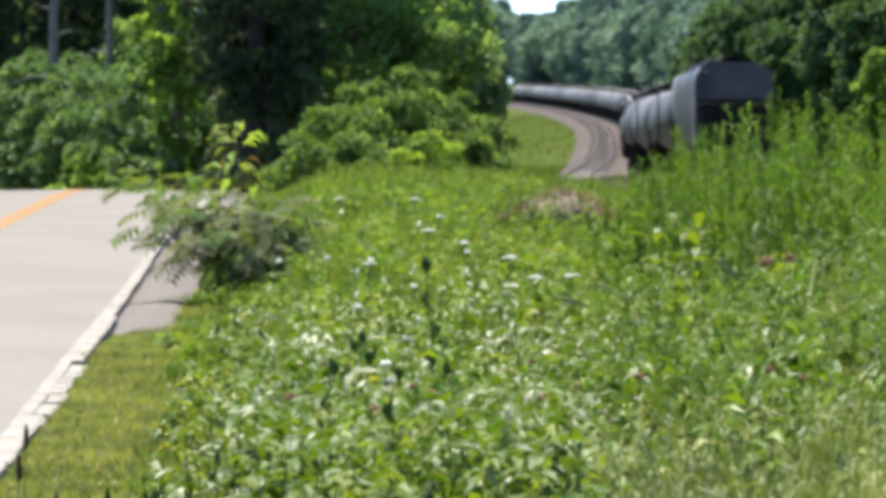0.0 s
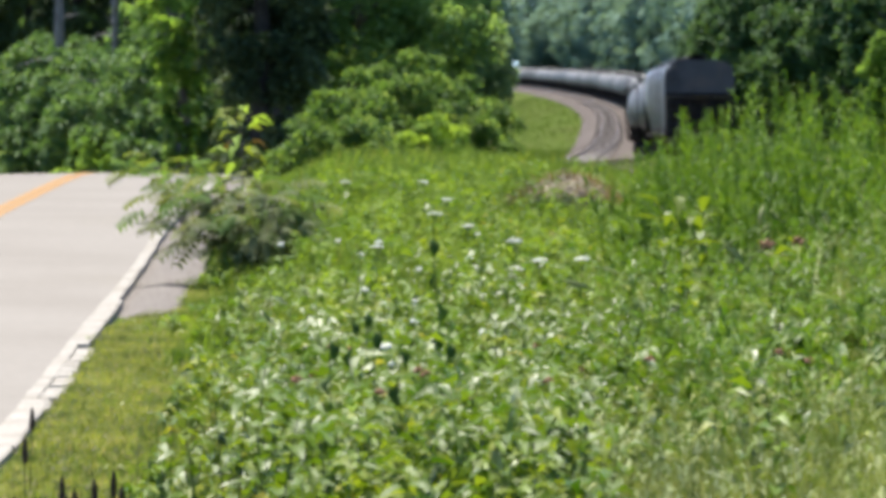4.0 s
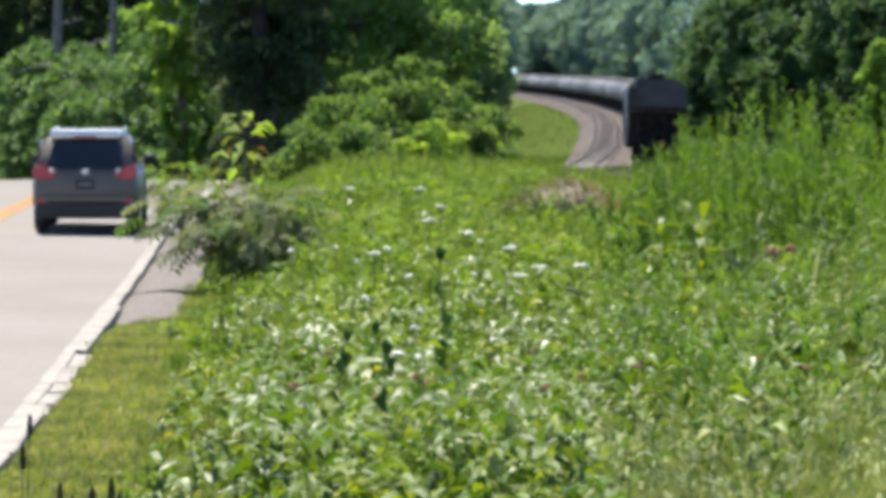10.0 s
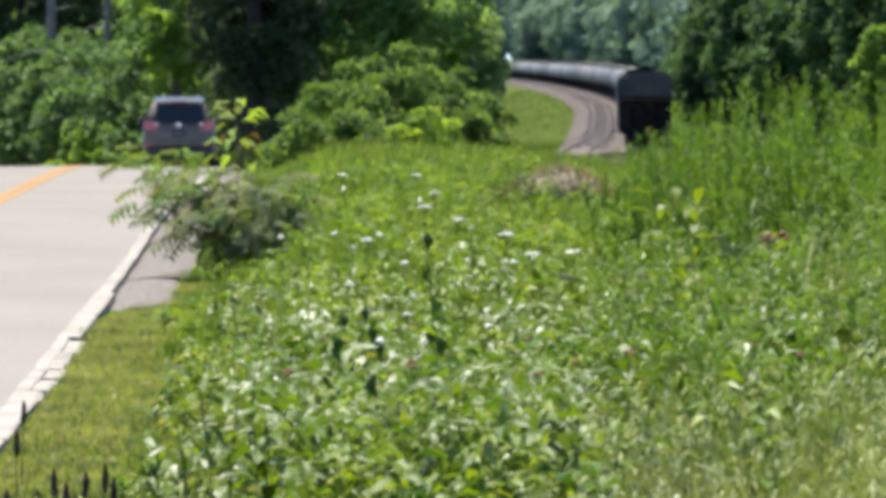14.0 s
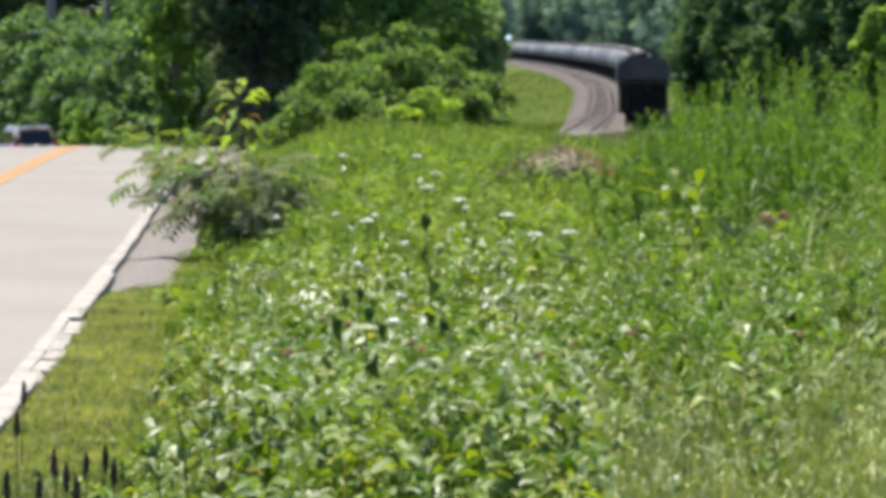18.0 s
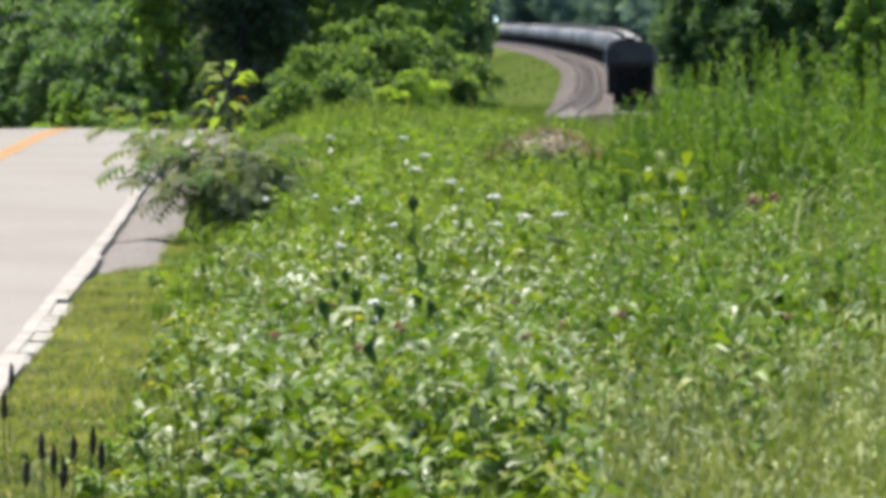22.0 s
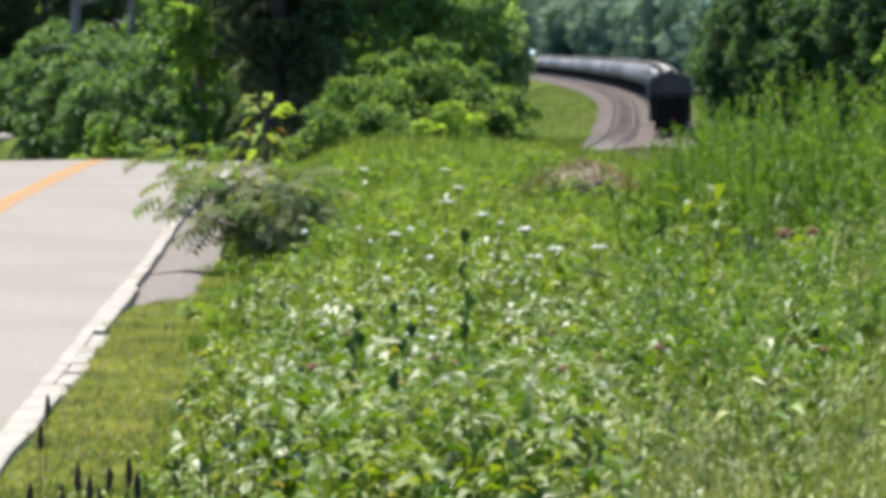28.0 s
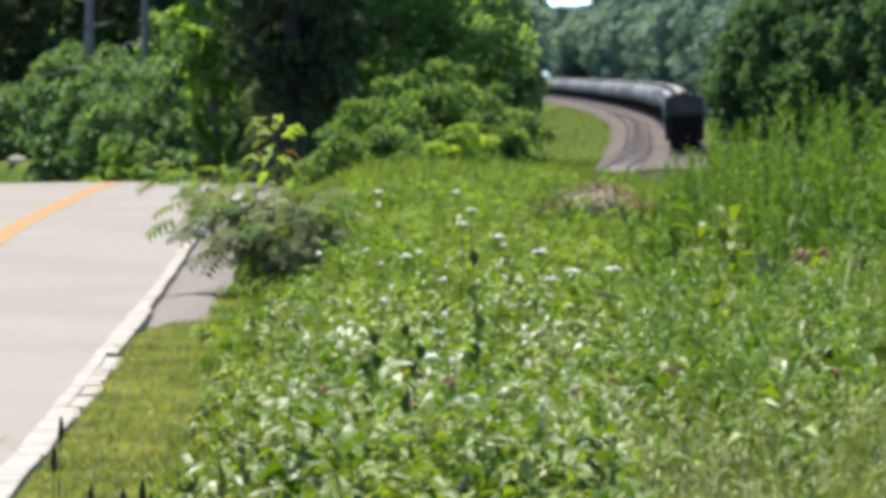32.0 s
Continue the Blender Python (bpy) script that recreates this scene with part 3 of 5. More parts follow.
def hopper_car():
    car = tagged(new("hopper_car"), "grimy grey covered hopper closing the train, its end shade-darkened", "hopper car", "cars of the train")
    half, w, top = 8.2, 1.58, 4.6
    bm = bmesh.new()
    def sec(zl, grow=0.0):
        zs = [zl + (top - zl) * f for f in (0, 0.12, 0.28, 0.45, 0.6, 0.74, 0.85, 0.93, 0.98, 1.0)]
        wide = [(w + grow) * ((1 - ((z - 2.8) / (top + 0.02 - 2.8)) ** 7.0) ** (1 / 3.2) if z > 2.8 else 1 - 0.16 * ((2.8 - z) / 1.45) ** 2) for z in zs]
        return [(-x, z + (grow if x < 0.8 * w else 0)) for x, z in zip(wide, zs)] + [(x, z + (grow if x < 0.8 * w else 0)) for x, z in zip(wide[::-1], zs[::-1])]
    loft(bm, [[(x, y, z) for x, z in sec(zl)] for y, zl in ((-half, 3.1), (-half + 0.9, 2.55), (-half + 2.6, 1.35), (half - 2.6, 1.35), (half - 0.9, 2.55), (half, 3.1))])
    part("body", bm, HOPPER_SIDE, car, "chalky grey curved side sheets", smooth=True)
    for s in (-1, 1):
        # end sheets carry the shade of the car's end in their dark tone
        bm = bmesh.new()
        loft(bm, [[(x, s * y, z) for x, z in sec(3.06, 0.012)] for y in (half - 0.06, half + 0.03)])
        part("end_sheet", bm, HOPPER_SHADED, car, "grimy end sheet, darkened to stand for its shade")
        part("side_sill", box((0.1, 16.8, 0.22), Matrix.Translation((s * (w - 0.12), 0, 1.3)), 0.02), STEEL_DARK, car)
    bm = bmesh.new()
    loft(bm, [[(x, y, z) for x, z in sec(1.42, 0.03)] for y in (-0.05, 0.05)])
    rib = mesh_of("side_rib", bm, HOPPER_SIDE)
    for i in range(10):
        piece("side_rib", rib, car, Matrix.Translation((0, -5.4 + 1.2 * i, 0)), "narrow stiffening rib" if i == 0 else "")
    bm = box((0.75, 16.6, 0.05), Matrix.Translation((0, 0, top + 0.22)), 0.01)
    for y in (-7.5, -4, 0, 4, 7.5):
        add_box(bm, (0.6, 0.08, 0.2), Matrix.Translation((0, y, top + 0.1)))
    part("roof_walk", bm, STEEL_DARK, car)
    for y in (-6.2, -3.7, -1.2, 1.2, 3.7, 6.2):
        part("hatch", box((0.6, 1.9, 0.16), Matrix.Translation((-0.72, y, top + 0.06)), 0.05), HOPPER_SHADED, car)
    for y in (-4, 0, 4):
        bm = bmesh.new()
        loft(bm, [[(x * k, y + q * k2, z) for x, q in ((-1, -1), (1, -1), (1, 1), (-1, 1))] for z, k, k2 in ((0.45, 0.3, 0.3), (0.6, 0.35, 0.35), (1.5, 1.35, 1.7))])
        part("chute", bm, HOPPER_SHADED, car)
    part("underframe", box((0.5, 17.0, 0.4), Matrix.Translation((0, 0, 1.02)), 0.03), STEEL_DARK, car)
    for s in (-1, 1):
        turn = Matrix.Rotation(0 if s > 0 else math.pi, 4, "Z")
        bm = bmesh.new()
        add_box(bm, (3.1, 0.14, 0.3), Matrix.Translation((0, half + 0.1, 1.15)), 0.02)
        add_box(bm, (3.1, 0.12, 0.16), Matrix.Translation((0, half + 0.02, 3.02)), 0.02)
        for x in (-1.48, -0.5, 0.5, 1.48):
            add_box(bm, (0.13, 0.13, 1.95), Matrix.Translation((x, half + 0.05, 2.15)), 0.02)
        for x in (-1, 1):
            add_rod(bm, (x * 0.5, half, 1.25), (x * 1.45, half, 2.95), 0.04)
        part("end_frame", bm, STEEL_DARK, car, "braced end posts under the slope sheet", at=turn)
        # dark panel added behind the posts to stand for shade in the gap
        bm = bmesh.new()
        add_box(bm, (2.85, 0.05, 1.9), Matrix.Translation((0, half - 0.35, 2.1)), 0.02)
        part("end_shade_panel", bm, STEEL_DARK, car, at=turn)
        part("ladder", ladder_bm(3.1, 0.42, 10), HOPPER_SHADED, car, "grey end ladder", at=turn @ Matrix.Translation((1.2, half + 0.16, 1.25)))
        part("ladder", ladder_bm(3.1, 0.42, 10), WHITE_PAINT, car, "light-painted side ladder", at=turn @ Matrix.Translation((w + 0.08, half - 0.35, 1.2)) @ Matrix.Rotation(radians(90), 4, "Z"))
        piece("coupler", COUPLER, car, Matrix.Translation((0, s * 8.35, 0)) @ turn)
        # dark plate and box added to fill the shade down to the rails
        part("end_shade_apron", box((2.3, 0.12, 0.75), turn @ Matrix.Translation((0, half - 0.1, 0.72)), 0.03), STEEL_DARK, car)
        part("end_shade_box", box((2.3, 1.0, 0.5), turn @ Matrix.Translation((0, half - 0.7, 0.78)), 0.04), STEEL_DARK, car)
    bm = bmesh.new()
    for k in range(12):
        a, b = 6.2832 * k / 12, 6.2832 * (k + 1) / 12
        add_rod(bm, (-0.9 + 0.27 * math.cos(a), -half - 0.3, 2.6 + 0.27 * math.sin(a)), (-0.9 + 0.27 * math.cos(b), -half - 0.3, 2.6 + 0.27 * math.sin(b)), 0.02)
    add_rod(bm, (-0.9, -half - 0.3, 2.6), (-0.9, -half, 2.6), 0.03)
    part("brake_wheel", bm, STEEL_DARK, car)
    part("tail_lamp", box((0.2, 0.16, 0.3), Matrix.Translation((0.25, -half - 0.35, 1.2)), 0.03), RED_SIGN, car, "small red marker box on the coupler")
    add_trucks(car, 6.2)
    return car


PITCH, CARS, SPEED, TAIL = 18.3, 66, 6.2, 205.0
ground_y = np.arange(100, 2600, 1.0)
gone = np.concatenate([[0], np.cumsum(np.hypot(np.diff(track_x(ground_y)), 1.0))])


def on_track(s):
    y = float(np.interp(s, gone, ground_y))
    return Vector((float(track_x(y)), y, float(track_z(y))))


def car_pose(s):
    a, b = on_track(s - 6.3), on_track(s + 6.3)
    return Matrix.Translation((a + b) / 2) @ (b - a).to_track_quat("Y", "Z").to_matrix().to_4x4()


tones = [tank_car(TANK_PAINT), tank_car(GREY_TANK), tank_car(PALE_TANK)]
tagged(tones[1], "faded grey railway tank car in a long train", "tank car", "cars of the train")
tagged(tones[2], "pale dusty railway tank car in a long train", "tank car", "cars of the train")
train = [hopper_car()]
for i in range(1, CARS):
    first = tones[(0, 0, 1, 0, 2, 1, 0, 2, 1, 2, 1)[i % 11]]
    train.append(first if first not in train else copy_thing(first, Matrix()))


# ---- car on the road ----
def car_materials():
    paint = surface("brownish_grey_car_paint", (0.092, 0.08, 0.062), (0.106, 0.092, 0.073), 2, 0.42, 0.1, 0.0, 60, None, 1, 0.6)
    glass = surface("dark_car_glass", (0.008, 0.01, 0.011), (0.014, 0.015, 0.016), 2, 0.06, 0, 0.0, 60, None, 1, 0.7)
    lamp = surface("red_tail_lamp", (0.34, 0.03, 0.045), (0.44, 0.075, 0.09), 9, 0.12, 0, 0.0, 60)
    tyre = surface("tyre_rubber", (0.008, 0.008, 0.008), (0.017, 0.017, 0.016), 5, 0.85)
    # pale silver of the trim, used also for the glint on the roof
    silver = surface("silver_trim_and_glint", (0.68, 0.67, 0.65), (0.76, 0.75, 0.73), 5, 0.3, 0.2, 0.0)
    plastic = surface("black_bumper_plastic", (0.011, 0.011, 0.011), (0.02, 0.02, 0.02), 5, 0.6)
    return paint, glass, lamp, tyre, silver, plastic


def suv():
    paint, glass, lamp, tyre, silver, plastic = car_materials()
    car = tagged(new("suv"), "brownish grey suv with glint-pale roof driving over the rise", "car")
    # rings run along the car from tail to nose; each is (half width, bottom, waist, waist width)
    bm = bmesh.new()
    rings = []
    for y, w, zb, zt, k in ((-2.33, 0.80, 0.55, 0.98, 0.9), (-2.28, 0.88, 0.42, 1.06, 0.95), (-2.1, 0.93, 0.32, 1.12, 0.97), (-1.5, 0.945, 0.28, 1.1, 0.97), (0, 0.945, 0.28, 1.06, 0.97), (1.0, 0.94, 0.28, 1.04, 0.96), (1.6, 0.92, 0.3, 0.98, 0.93), (2.1, 0.85, 0.34, 0.86, 0.9), (2.32, 0.7, 0.42, 0.72, 0.85)):
        rings.append([(-w * 0.9, y, zb), (-w, y, zb + 0.16), (-w, y, zt - 0.2), (-w * k, y, zt), (w * k, y, zt), (w, y, zt - 0.2), (w, y, zb + 0.16), (w * 0.9, y, zb)])
    loft(bm, rings)
    bmesh.ops.bevel(bm, geom=[e for e in bm.edges if e.calc_face_angle(0) > 0.5], offset=0.04, segments=2, affect="EDGES")
    part("body", bm, paint, car, smooth=True)
    bm = bmesh.new()
    loft(bm, [[(-w, y0, z), (w, y0, z), (w, y1, z), (-w, y1, z)] for z, w, y0, y1 in ((1.03, 0.88, -2.2, 1.15), (1.3, 0.81, -2.1, 0.8), (1.6, 0.67, -1.82, 0.25))])
    bmesh.ops.bevel(bm, geom=[e for e in bm.edges if e.calc_face_angle(0) > 0.6], offset=0.07, segments=3, affect="EDGES")
    part("cabin", bm, paint, car, smooth=True)
    # the sun's glint on the roof is put in as pale silver
    bm = box((1.26, 2.0, 0.09), Matrix.Translation((0, -0.78, 1.63)), 0.04)
    part("roof", bm, silver, car, "roof panel with the sun's glint put in as silver")
    for s in (-1, 1):
        bm = bmesh.new()
        add_rod(bm, (s * 0.62, -1.7, 1.70), (s * 0.62, 0.1, 1.70), 0.022)
        for y in (-1.65, -0.8, 0.05):
            add_rod(bm, (s * 0.62, y, 1.64), (s * 0.62, y, 1.70), 0.025)
        part("roof_rail", bm, silver, car)
        bm = bmesh.new()
        loft(bm, [[(s * x, y, z) for y, z in ((-1.98, 1.14), (-1.78, 1.52), (0.25, 1.52), (0.8, 1.14))] for x in (0.835, 0.80)])
        part("side_window", bm, glass, car, at=Matrix.Translation((s * 0.02, 0, 0)))
        bm = bmesh.new()
        add_box(bm, (0.2, 0.12, 0.16), Matrix.Translation((s * 1.02, 0.62, 1.16)), 0.05)
        add_rod(bm, (s * 0.8, 0.62, 1.13), (s * 1.0, 0.62, 1.14), 0.03)
        part("mirror", bm, plastic, car, "black door mirror")
        bm = bmesh.new()
        loft(bm, [[(s * x, y, z) for x, z in ((0.5, 0.97), (0.56, 1.03), (0.72, 1.12), (0.88, 1.15), (0.93, 1.02), (0.88, 0.92), (0.7, 0.9))] for y in (-2.36, -2.02)])
        part("tail_lamp", bm, lamp, car, "red wraparound tail lamp")
        # white patch added as the glint at the tail lamp's inner edge
        part("lamp_glint", box((0.075, 0.04, 0.07), Matrix.Translation((s * 0.585, -2.37, 1.06)), 0.02), WHITE_PAINT, car, "small white patch standing for a glint on the lamp")
        part("reflector", box((0.2, 0.05, 0.08), Matrix.Translation((s * 0.74, -2.335, 0.56)), 0.015), lamp, car, "small red bumper reflector")
        for y in (-1.37, 1.36):
            wheel = bmesh.new()
            add_rod(wheel, (s * 0.70, y, 0.35), (s * 0.94, y, 0.35), 0.352, sides=28)
            bmesh.ops.bevel(wheel, geom=[e for e in wheel.edges if e.calc_face_angle(0) > 1], offset=0.04, segments=2, affect="EDGES")
            wheel = part("wheel", wheel, tyre, car)
            rim = bmesh.new()
            add_rod(rim, (s * 0.9, y, 0.35), (s * 0.947, y, 0.35), 0.22, sides=20)
            part("rim", rim, silver, wheel)
        part("exhaust", box((0.14, 0.1, 0.06), Matrix.Translation((s * 0.55, -2.25, 0.33)), 0.02), silver, car)
    bm = bmesh.new()
    loft(bm, [[(x, y + q, z) for x, y, z in ((-0.6, -2.19, 1.1), (-0.52, -2.2, 1.08), (0.52, -2.2, 1.08), (0.6, -2.19, 1.1), (0.67, -2.15, 1.17), (0.57, -1.95, 1.49), (0.5, -1.93, 1.52), (-0.5, -1.93, 1.52), (-0.57, -1.95, 1.49), (-0.67, -2.15, 1.17))] for q in (0.06, -0.02)])
    part("rear_window", bm, glass, car, "dark tinted rear window", at=Matrix.Translation((0, -0.035, 0.0)))
    part("brake_light", box((0.4, 0.06, 0.035), Matrix.Translation((0, -2.03, 1.6)), 0.01), lamp, car, "red high-level brake light")
    # the spoiler's sunlit edge is coloured in the same way
    part("rear_spoiler", box((1.24, 0.34, 0.13), Matrix.Translation((0, -1.87, 1.63)) @ Matrix.Rotation(radians(-8), 4, "X"), 0.05), silver, car)
    part("bumper", box((1.74, 0.2, 0.28), Matrix.Translation((0, -2.27, 0.4)), 0.06), plastic, car)
    part("bumper_trim", box((1.5, 0.08, 0.1), Matrix.Translation((0, -2.34, 0.6)), 0.03), paint, car, "body-coloured bumper ledge")
    plate = part("number_plate", box((0.34, 0.03, 0.17), Matrix.Translation((0, -2.335, 0.83)), 0.008), plastic, car, "unreadable number plate in a dark recess")
    part("plate_bar", box((0.24, 0.01, 0.06), Matrix.Translation((0, -2.352, 0.83)), 0.002), GREY_TANK, plate)
    bm = bmesh.new()
    bmesh.ops.create_uvsphere(bm, u_segments=16, v_segments=8, radius=1, matrix=Matrix.Translation((0, -2.3, 1.03)) @ Matrix.Diagonal((0.075, 0.04, 0.045, 1)))
    part("badge", bm, silver, car, "plain oval chrome badge", smooth=True)
    return car


SUV = suv()
for mesh in {o.data for o in SUV.children_recursive}:
    mesh.transform(Matrix.Diagonal((1.0, 1.0, 1.07, 1.0)))


# ---- trees ----
def crown_leaves(centres, radii, per, size, flat=0.75):
    """Leaves gathered in clumps round the given centres."""
    out = []
    for c, r in zip(centres, radii):
        d = sphere_dirs(per)
        d[:, 2] = np.where(rnd(per) < 0.72, np.abs(d[:, 2]), d[:, 2])
        p = c + d * (r * rnd(per, 0.45, 1.0) ** 0.7)[:, None] * np.array([1, 1, flat])
        along = d + RNG.normal(size=(per, 3)) * 0.7 - np.array([0, 0, 0.35])
        up = np.tile([0, 0, 1.0], (per, 1)) + RNG.normal(size=(per, 3)) * 0.6
        s = size * rnd(per, 0.65, 1.3)
        out.append(leaves(p, along, up, s, s * rnd(per, 0.45, 0.75)))
    return join(out)


def tree(height, spread, leaf_mat, bark, label, clumps=70, per=90, leaf=0.22, low=0.25, seed=0, limbs=7, name="tree"):
    r = random.Random(seed)
    root = tagged(new(name), label, "tree")
    bm = bmesh.new()
    k = height / 10
    pts = [(0, 0, -0.4)] + [(r.uniform(-0.1, 0.1) * i * k, r.uniform(-0.1, 0.1) * i * k, height * 0.85 * i / 6) for i in range(1, 7)]
    add_tube(bm, pts, [0.30 * k * (1 - i / 7.5) + 0.03 for i in range(7)], 9)
    part("trunk", bm, bark, root, smooth=True)
    tips = []
    for i in range(limbs):
        f = r.uniform(low, 0.85)
        a = 6.2832 * (i + r.uniform(0, 0.7)) / limbs
        b = Vector(pts[1]).lerp(Vector(pts[-1]), f)
        ln = spread * r.uniform(0.55, 0.9) * (1 - 0.4 * f)
        e = b + Vector((math.cos(a) * ln, math.sin(a) * ln, ln * r.uniform(0.15, 0.6)))
        m = b.lerp(e, 0.5) + Vector((0, 0, -0.06 * ln))
        bm = bmesh.new()
        add_tube(bm, [b, m, e], [0.11 * k, 0.07 * k, 0.03 * k], 6)
        part("limb", bm, bark, root, smooth=True)
        tips.append(e)
    cs, rs = [], []
    for i in range(clumps):
        d = sphere_dirs(1)[0]
        q = r.uniform(0.55, 1.0)
        h = low * height + (height * (1 - low)) * (0.5 + 0.5 * d[2] * q)
        wide = spread * (0.55 + 0.45 * math.sin(math.pi * min(1, max(0.08, (h - low * height) / (height * (1 - low)) * 0.8 + 0.12))))
        cs.append(np.array([d[0] * q * wide, d[1] * q * wide, h]))
        rs.append(r.uniform(0.5, 1.15) * spread * 0.24)
    for e in tips:
        cs.append(np.array(e))
        rs.append(spread * 0.25)
    v, t = crown_leaves(cs, rs, per, leaf)
    piece("crown", big_mesh("crown", v, t, leaf_mat), root)
    return root


def bush(width, height, leaf_mat, label, clumps=26, per=110, leaf=0.14, seed=0, name="bush", depth=None):
    r = random.Random(seed)
    root = tagged(new(name), label, "bush")
    depth = depth or width
    cs, rs = [], []
    for i in range(clumps):
        a, q = r.uniform(0, 6.2832), math.sqrt(r.random())
        x, y = math.cos(a) * q, math.sin(a) * q
        h = height * (1 - 0.5 * q * q) * r.uniform(0.3, 1.1)
        cs.append(np.array([x * width / 2, y * depth / 2, h]))
        rs.append(r.uniform(0.45, 1.0) * min(width, height * 1.6) * 0.17)
    for c in cs[::5]:
        bm = bmesh.new()
        add_tube(bm, [(c[0] * 0.15, c[1] * 0.15, -0.25), (c[0] * 0.5, c[1] * 0.5, c[2] * 0.5), tuple(c)], [0.035, 0.025, 0.01], 5)
        part("branch", bm, BARK, root)
    v, t = crown_leaves(cs, rs, per, leaf)
    piece("foliage", big_mesh("foliage", v, t, leaf_mat), root)
    return root


def put(ob, x, y, turn=0.0, sink=0.05):
    ob.matrix_basis = Matrix.Translation((x, y, float(land(x, y)) - sink)) @ Matrix.Rotation(turn, 4, "Z")
    return ob


def again(ob, x, y, turn=0.0, sink=0.05):
    return copy_thing(ob, Matrix.Translation((x, y, float(land(x, y)) - sink)) @ Matrix.Rotation(turn, 4, "Z"))


def px(u, y):
    """Metres to the side, at y metres out, of a bearing u."""
    return (u - 784) / 8961 * y


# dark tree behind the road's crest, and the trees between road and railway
# deep shade is put into its leaf and bark colour
dark = put(tree(13, 2.3, SHADED_TREE, SHADED_BARK, "dense tree behind the meadow, deep shade put into its colour", 130, 110, 0.3, 0.02, 1, 9), px(448, 172), 172, 0.3)
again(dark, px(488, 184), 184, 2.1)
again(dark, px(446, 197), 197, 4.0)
leafy_tree = put(tree(12, 3.6, TREE, BARK, "broad leafy green tree at the wood's edge", 120, 100, 0.34, 0.02, 2, 9), px(640, 205), 205, 0.5)
again(leafy_tree, px(712, 220), 220, 1.7)
again(leafy_tree, px(738, 240), 240, 3.3)
again(leafy_tree, px(615, 200), 200, 5.1)
slim_tree = put(tree(9, 1.9, SOFT_TREE, BARK, "slim leafy tree where the wood meets the railway", 70, 100, 0.32, 0.01, 3, 6), px(815, 235), 235)
again(slim_tree, px(826, 262), 262, 1.0)
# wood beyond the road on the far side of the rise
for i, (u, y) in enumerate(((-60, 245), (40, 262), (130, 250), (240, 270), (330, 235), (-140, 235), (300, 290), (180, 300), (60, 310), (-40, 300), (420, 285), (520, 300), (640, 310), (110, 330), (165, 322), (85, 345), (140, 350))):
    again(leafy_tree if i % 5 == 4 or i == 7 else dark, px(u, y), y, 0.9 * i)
edge_tree = put(tree(10, 0.95, VINE, BARK, "tall narrow sunlit tree hung with light green vines", 52, 70, 0.3, 0.0, 5, 5), px(304, 186), 186)
again(edge_tree, px(286, 192), 192, 2.0)
for u, y, h, lean in ((88, 212, 13, 0.2), (191, 205, 12, -0.1), (-42, 262, 12, 0.3)):
    trunk_root = tagged(new("bare_tree"), "bleached bare tree trunk with dead side branches", "tree")
    bm = bmesh.new()
    add_tube(bm, [(0, 0, -0.4), (lean * 0.2, 0, h * 0.3), (lean * 0.5, 0.1, h * 0.65), (lean, 0, h)], [0.26 if u != 191 else 0.17, 0.23 if u != 191 else 0.15, 0.15, 0.05], 9)
    part("trunk", bm, PALE_BARK, trunk_root, smooth=True)
    br = random.Random(u)
    for k in range(7):
        z, a = br.uniform(2.6, h * 0.8), br.uniform(0, 6.28)
        ln = br.uniform(0.9, 2.2)
        bm = bmesh.new()
        add_tube(bm, [(lean * 0.4, 0, z), (lean * 0.4 + math.cos(a) * ln * 0.5, math.sin(a) * ln * 0.5, z + 0.1), (lean * 0.4 + math.cos(a) * ln, math.sin(a) * ln, z + br.uniform(-0.3, 0.5))], [0.05, 0.035, 0.012], 5)
        part("dead_branch", bm, PALE_BARK, trunk_root)
    put(trunk_root, px(u, y), y)

# undergrowth along the far side of the road
under = put(bush(4.4, 4.4, SHRUB, "dense green roadside undergrowth below the trees", 46, 110, 0.28, 21), px(60, 216), 216)
for i, (u, y, s) in enumerate(((-150, 226, 0.0), (108, 210, 0.9), (165, 206, 1.2), (225, 201, 1.0), (20, 250, -0.4), (130, 222, 0.0), (200, 216, 0.6), (262, 197, 0.3), (320, 205, 0.0), (-60, 256, -0.5), (150, 203, 2.0), (85, 212, 1.9), (282, 196, 1.9), (-5, 252, 1.2), (-28, 256, 0.6), (288, 192, 0.3), (300, 189, 1.4), (-75, 244, 2.4), (-48, 247, 2.2), (-46, 226, 1.7), (-88, 230, 1.2))):
    again(under, px(u, y), y, 1.3 * i, s)
vine_bush = put(bush(3.0, 3.0, VINE, "light green vine-covered thicket beside the road", 34, 110, 0.24, 27), px(228, 194), 194, 0.4, 0.5)
for i, (u, y, sink) in enumerate(((265, 192, 0.2), (190, 199, 1.0), (150, 201, 1.5))):
    again(vine_bush, px(u, y), y, 1.9 * i, sink)
# bushes added in the shade-darkened leaf to fill the black under the trees
shade_bush = put(bush(3.2, 3.2, SHADED_TREE, "bush at the foot of the trees, deep shade put into its colour", 30, 110, 0.26, 25), px(372, 178), 178, 0.0, 1.4)
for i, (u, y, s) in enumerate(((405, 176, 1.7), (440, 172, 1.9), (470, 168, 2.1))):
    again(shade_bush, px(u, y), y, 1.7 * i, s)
sumac = put(bush(3.4, 3.5, SUMAC, "sprawling sumac thicket with long feathery leaves", 44, 170, 0.21, 31), px(700, 158), 158, 0.0, 0.5)
for i, (u, y, s) in enumerate(((615, 152, 1.0), (572, 146, 1.75), (765, 165, 0.5), (815, 172, 0.9), (650, 166, 0.8), (845, 190, 1.3))):
    again(sumac, px(u, y), y, 0.8 + 1.1 * i, s)
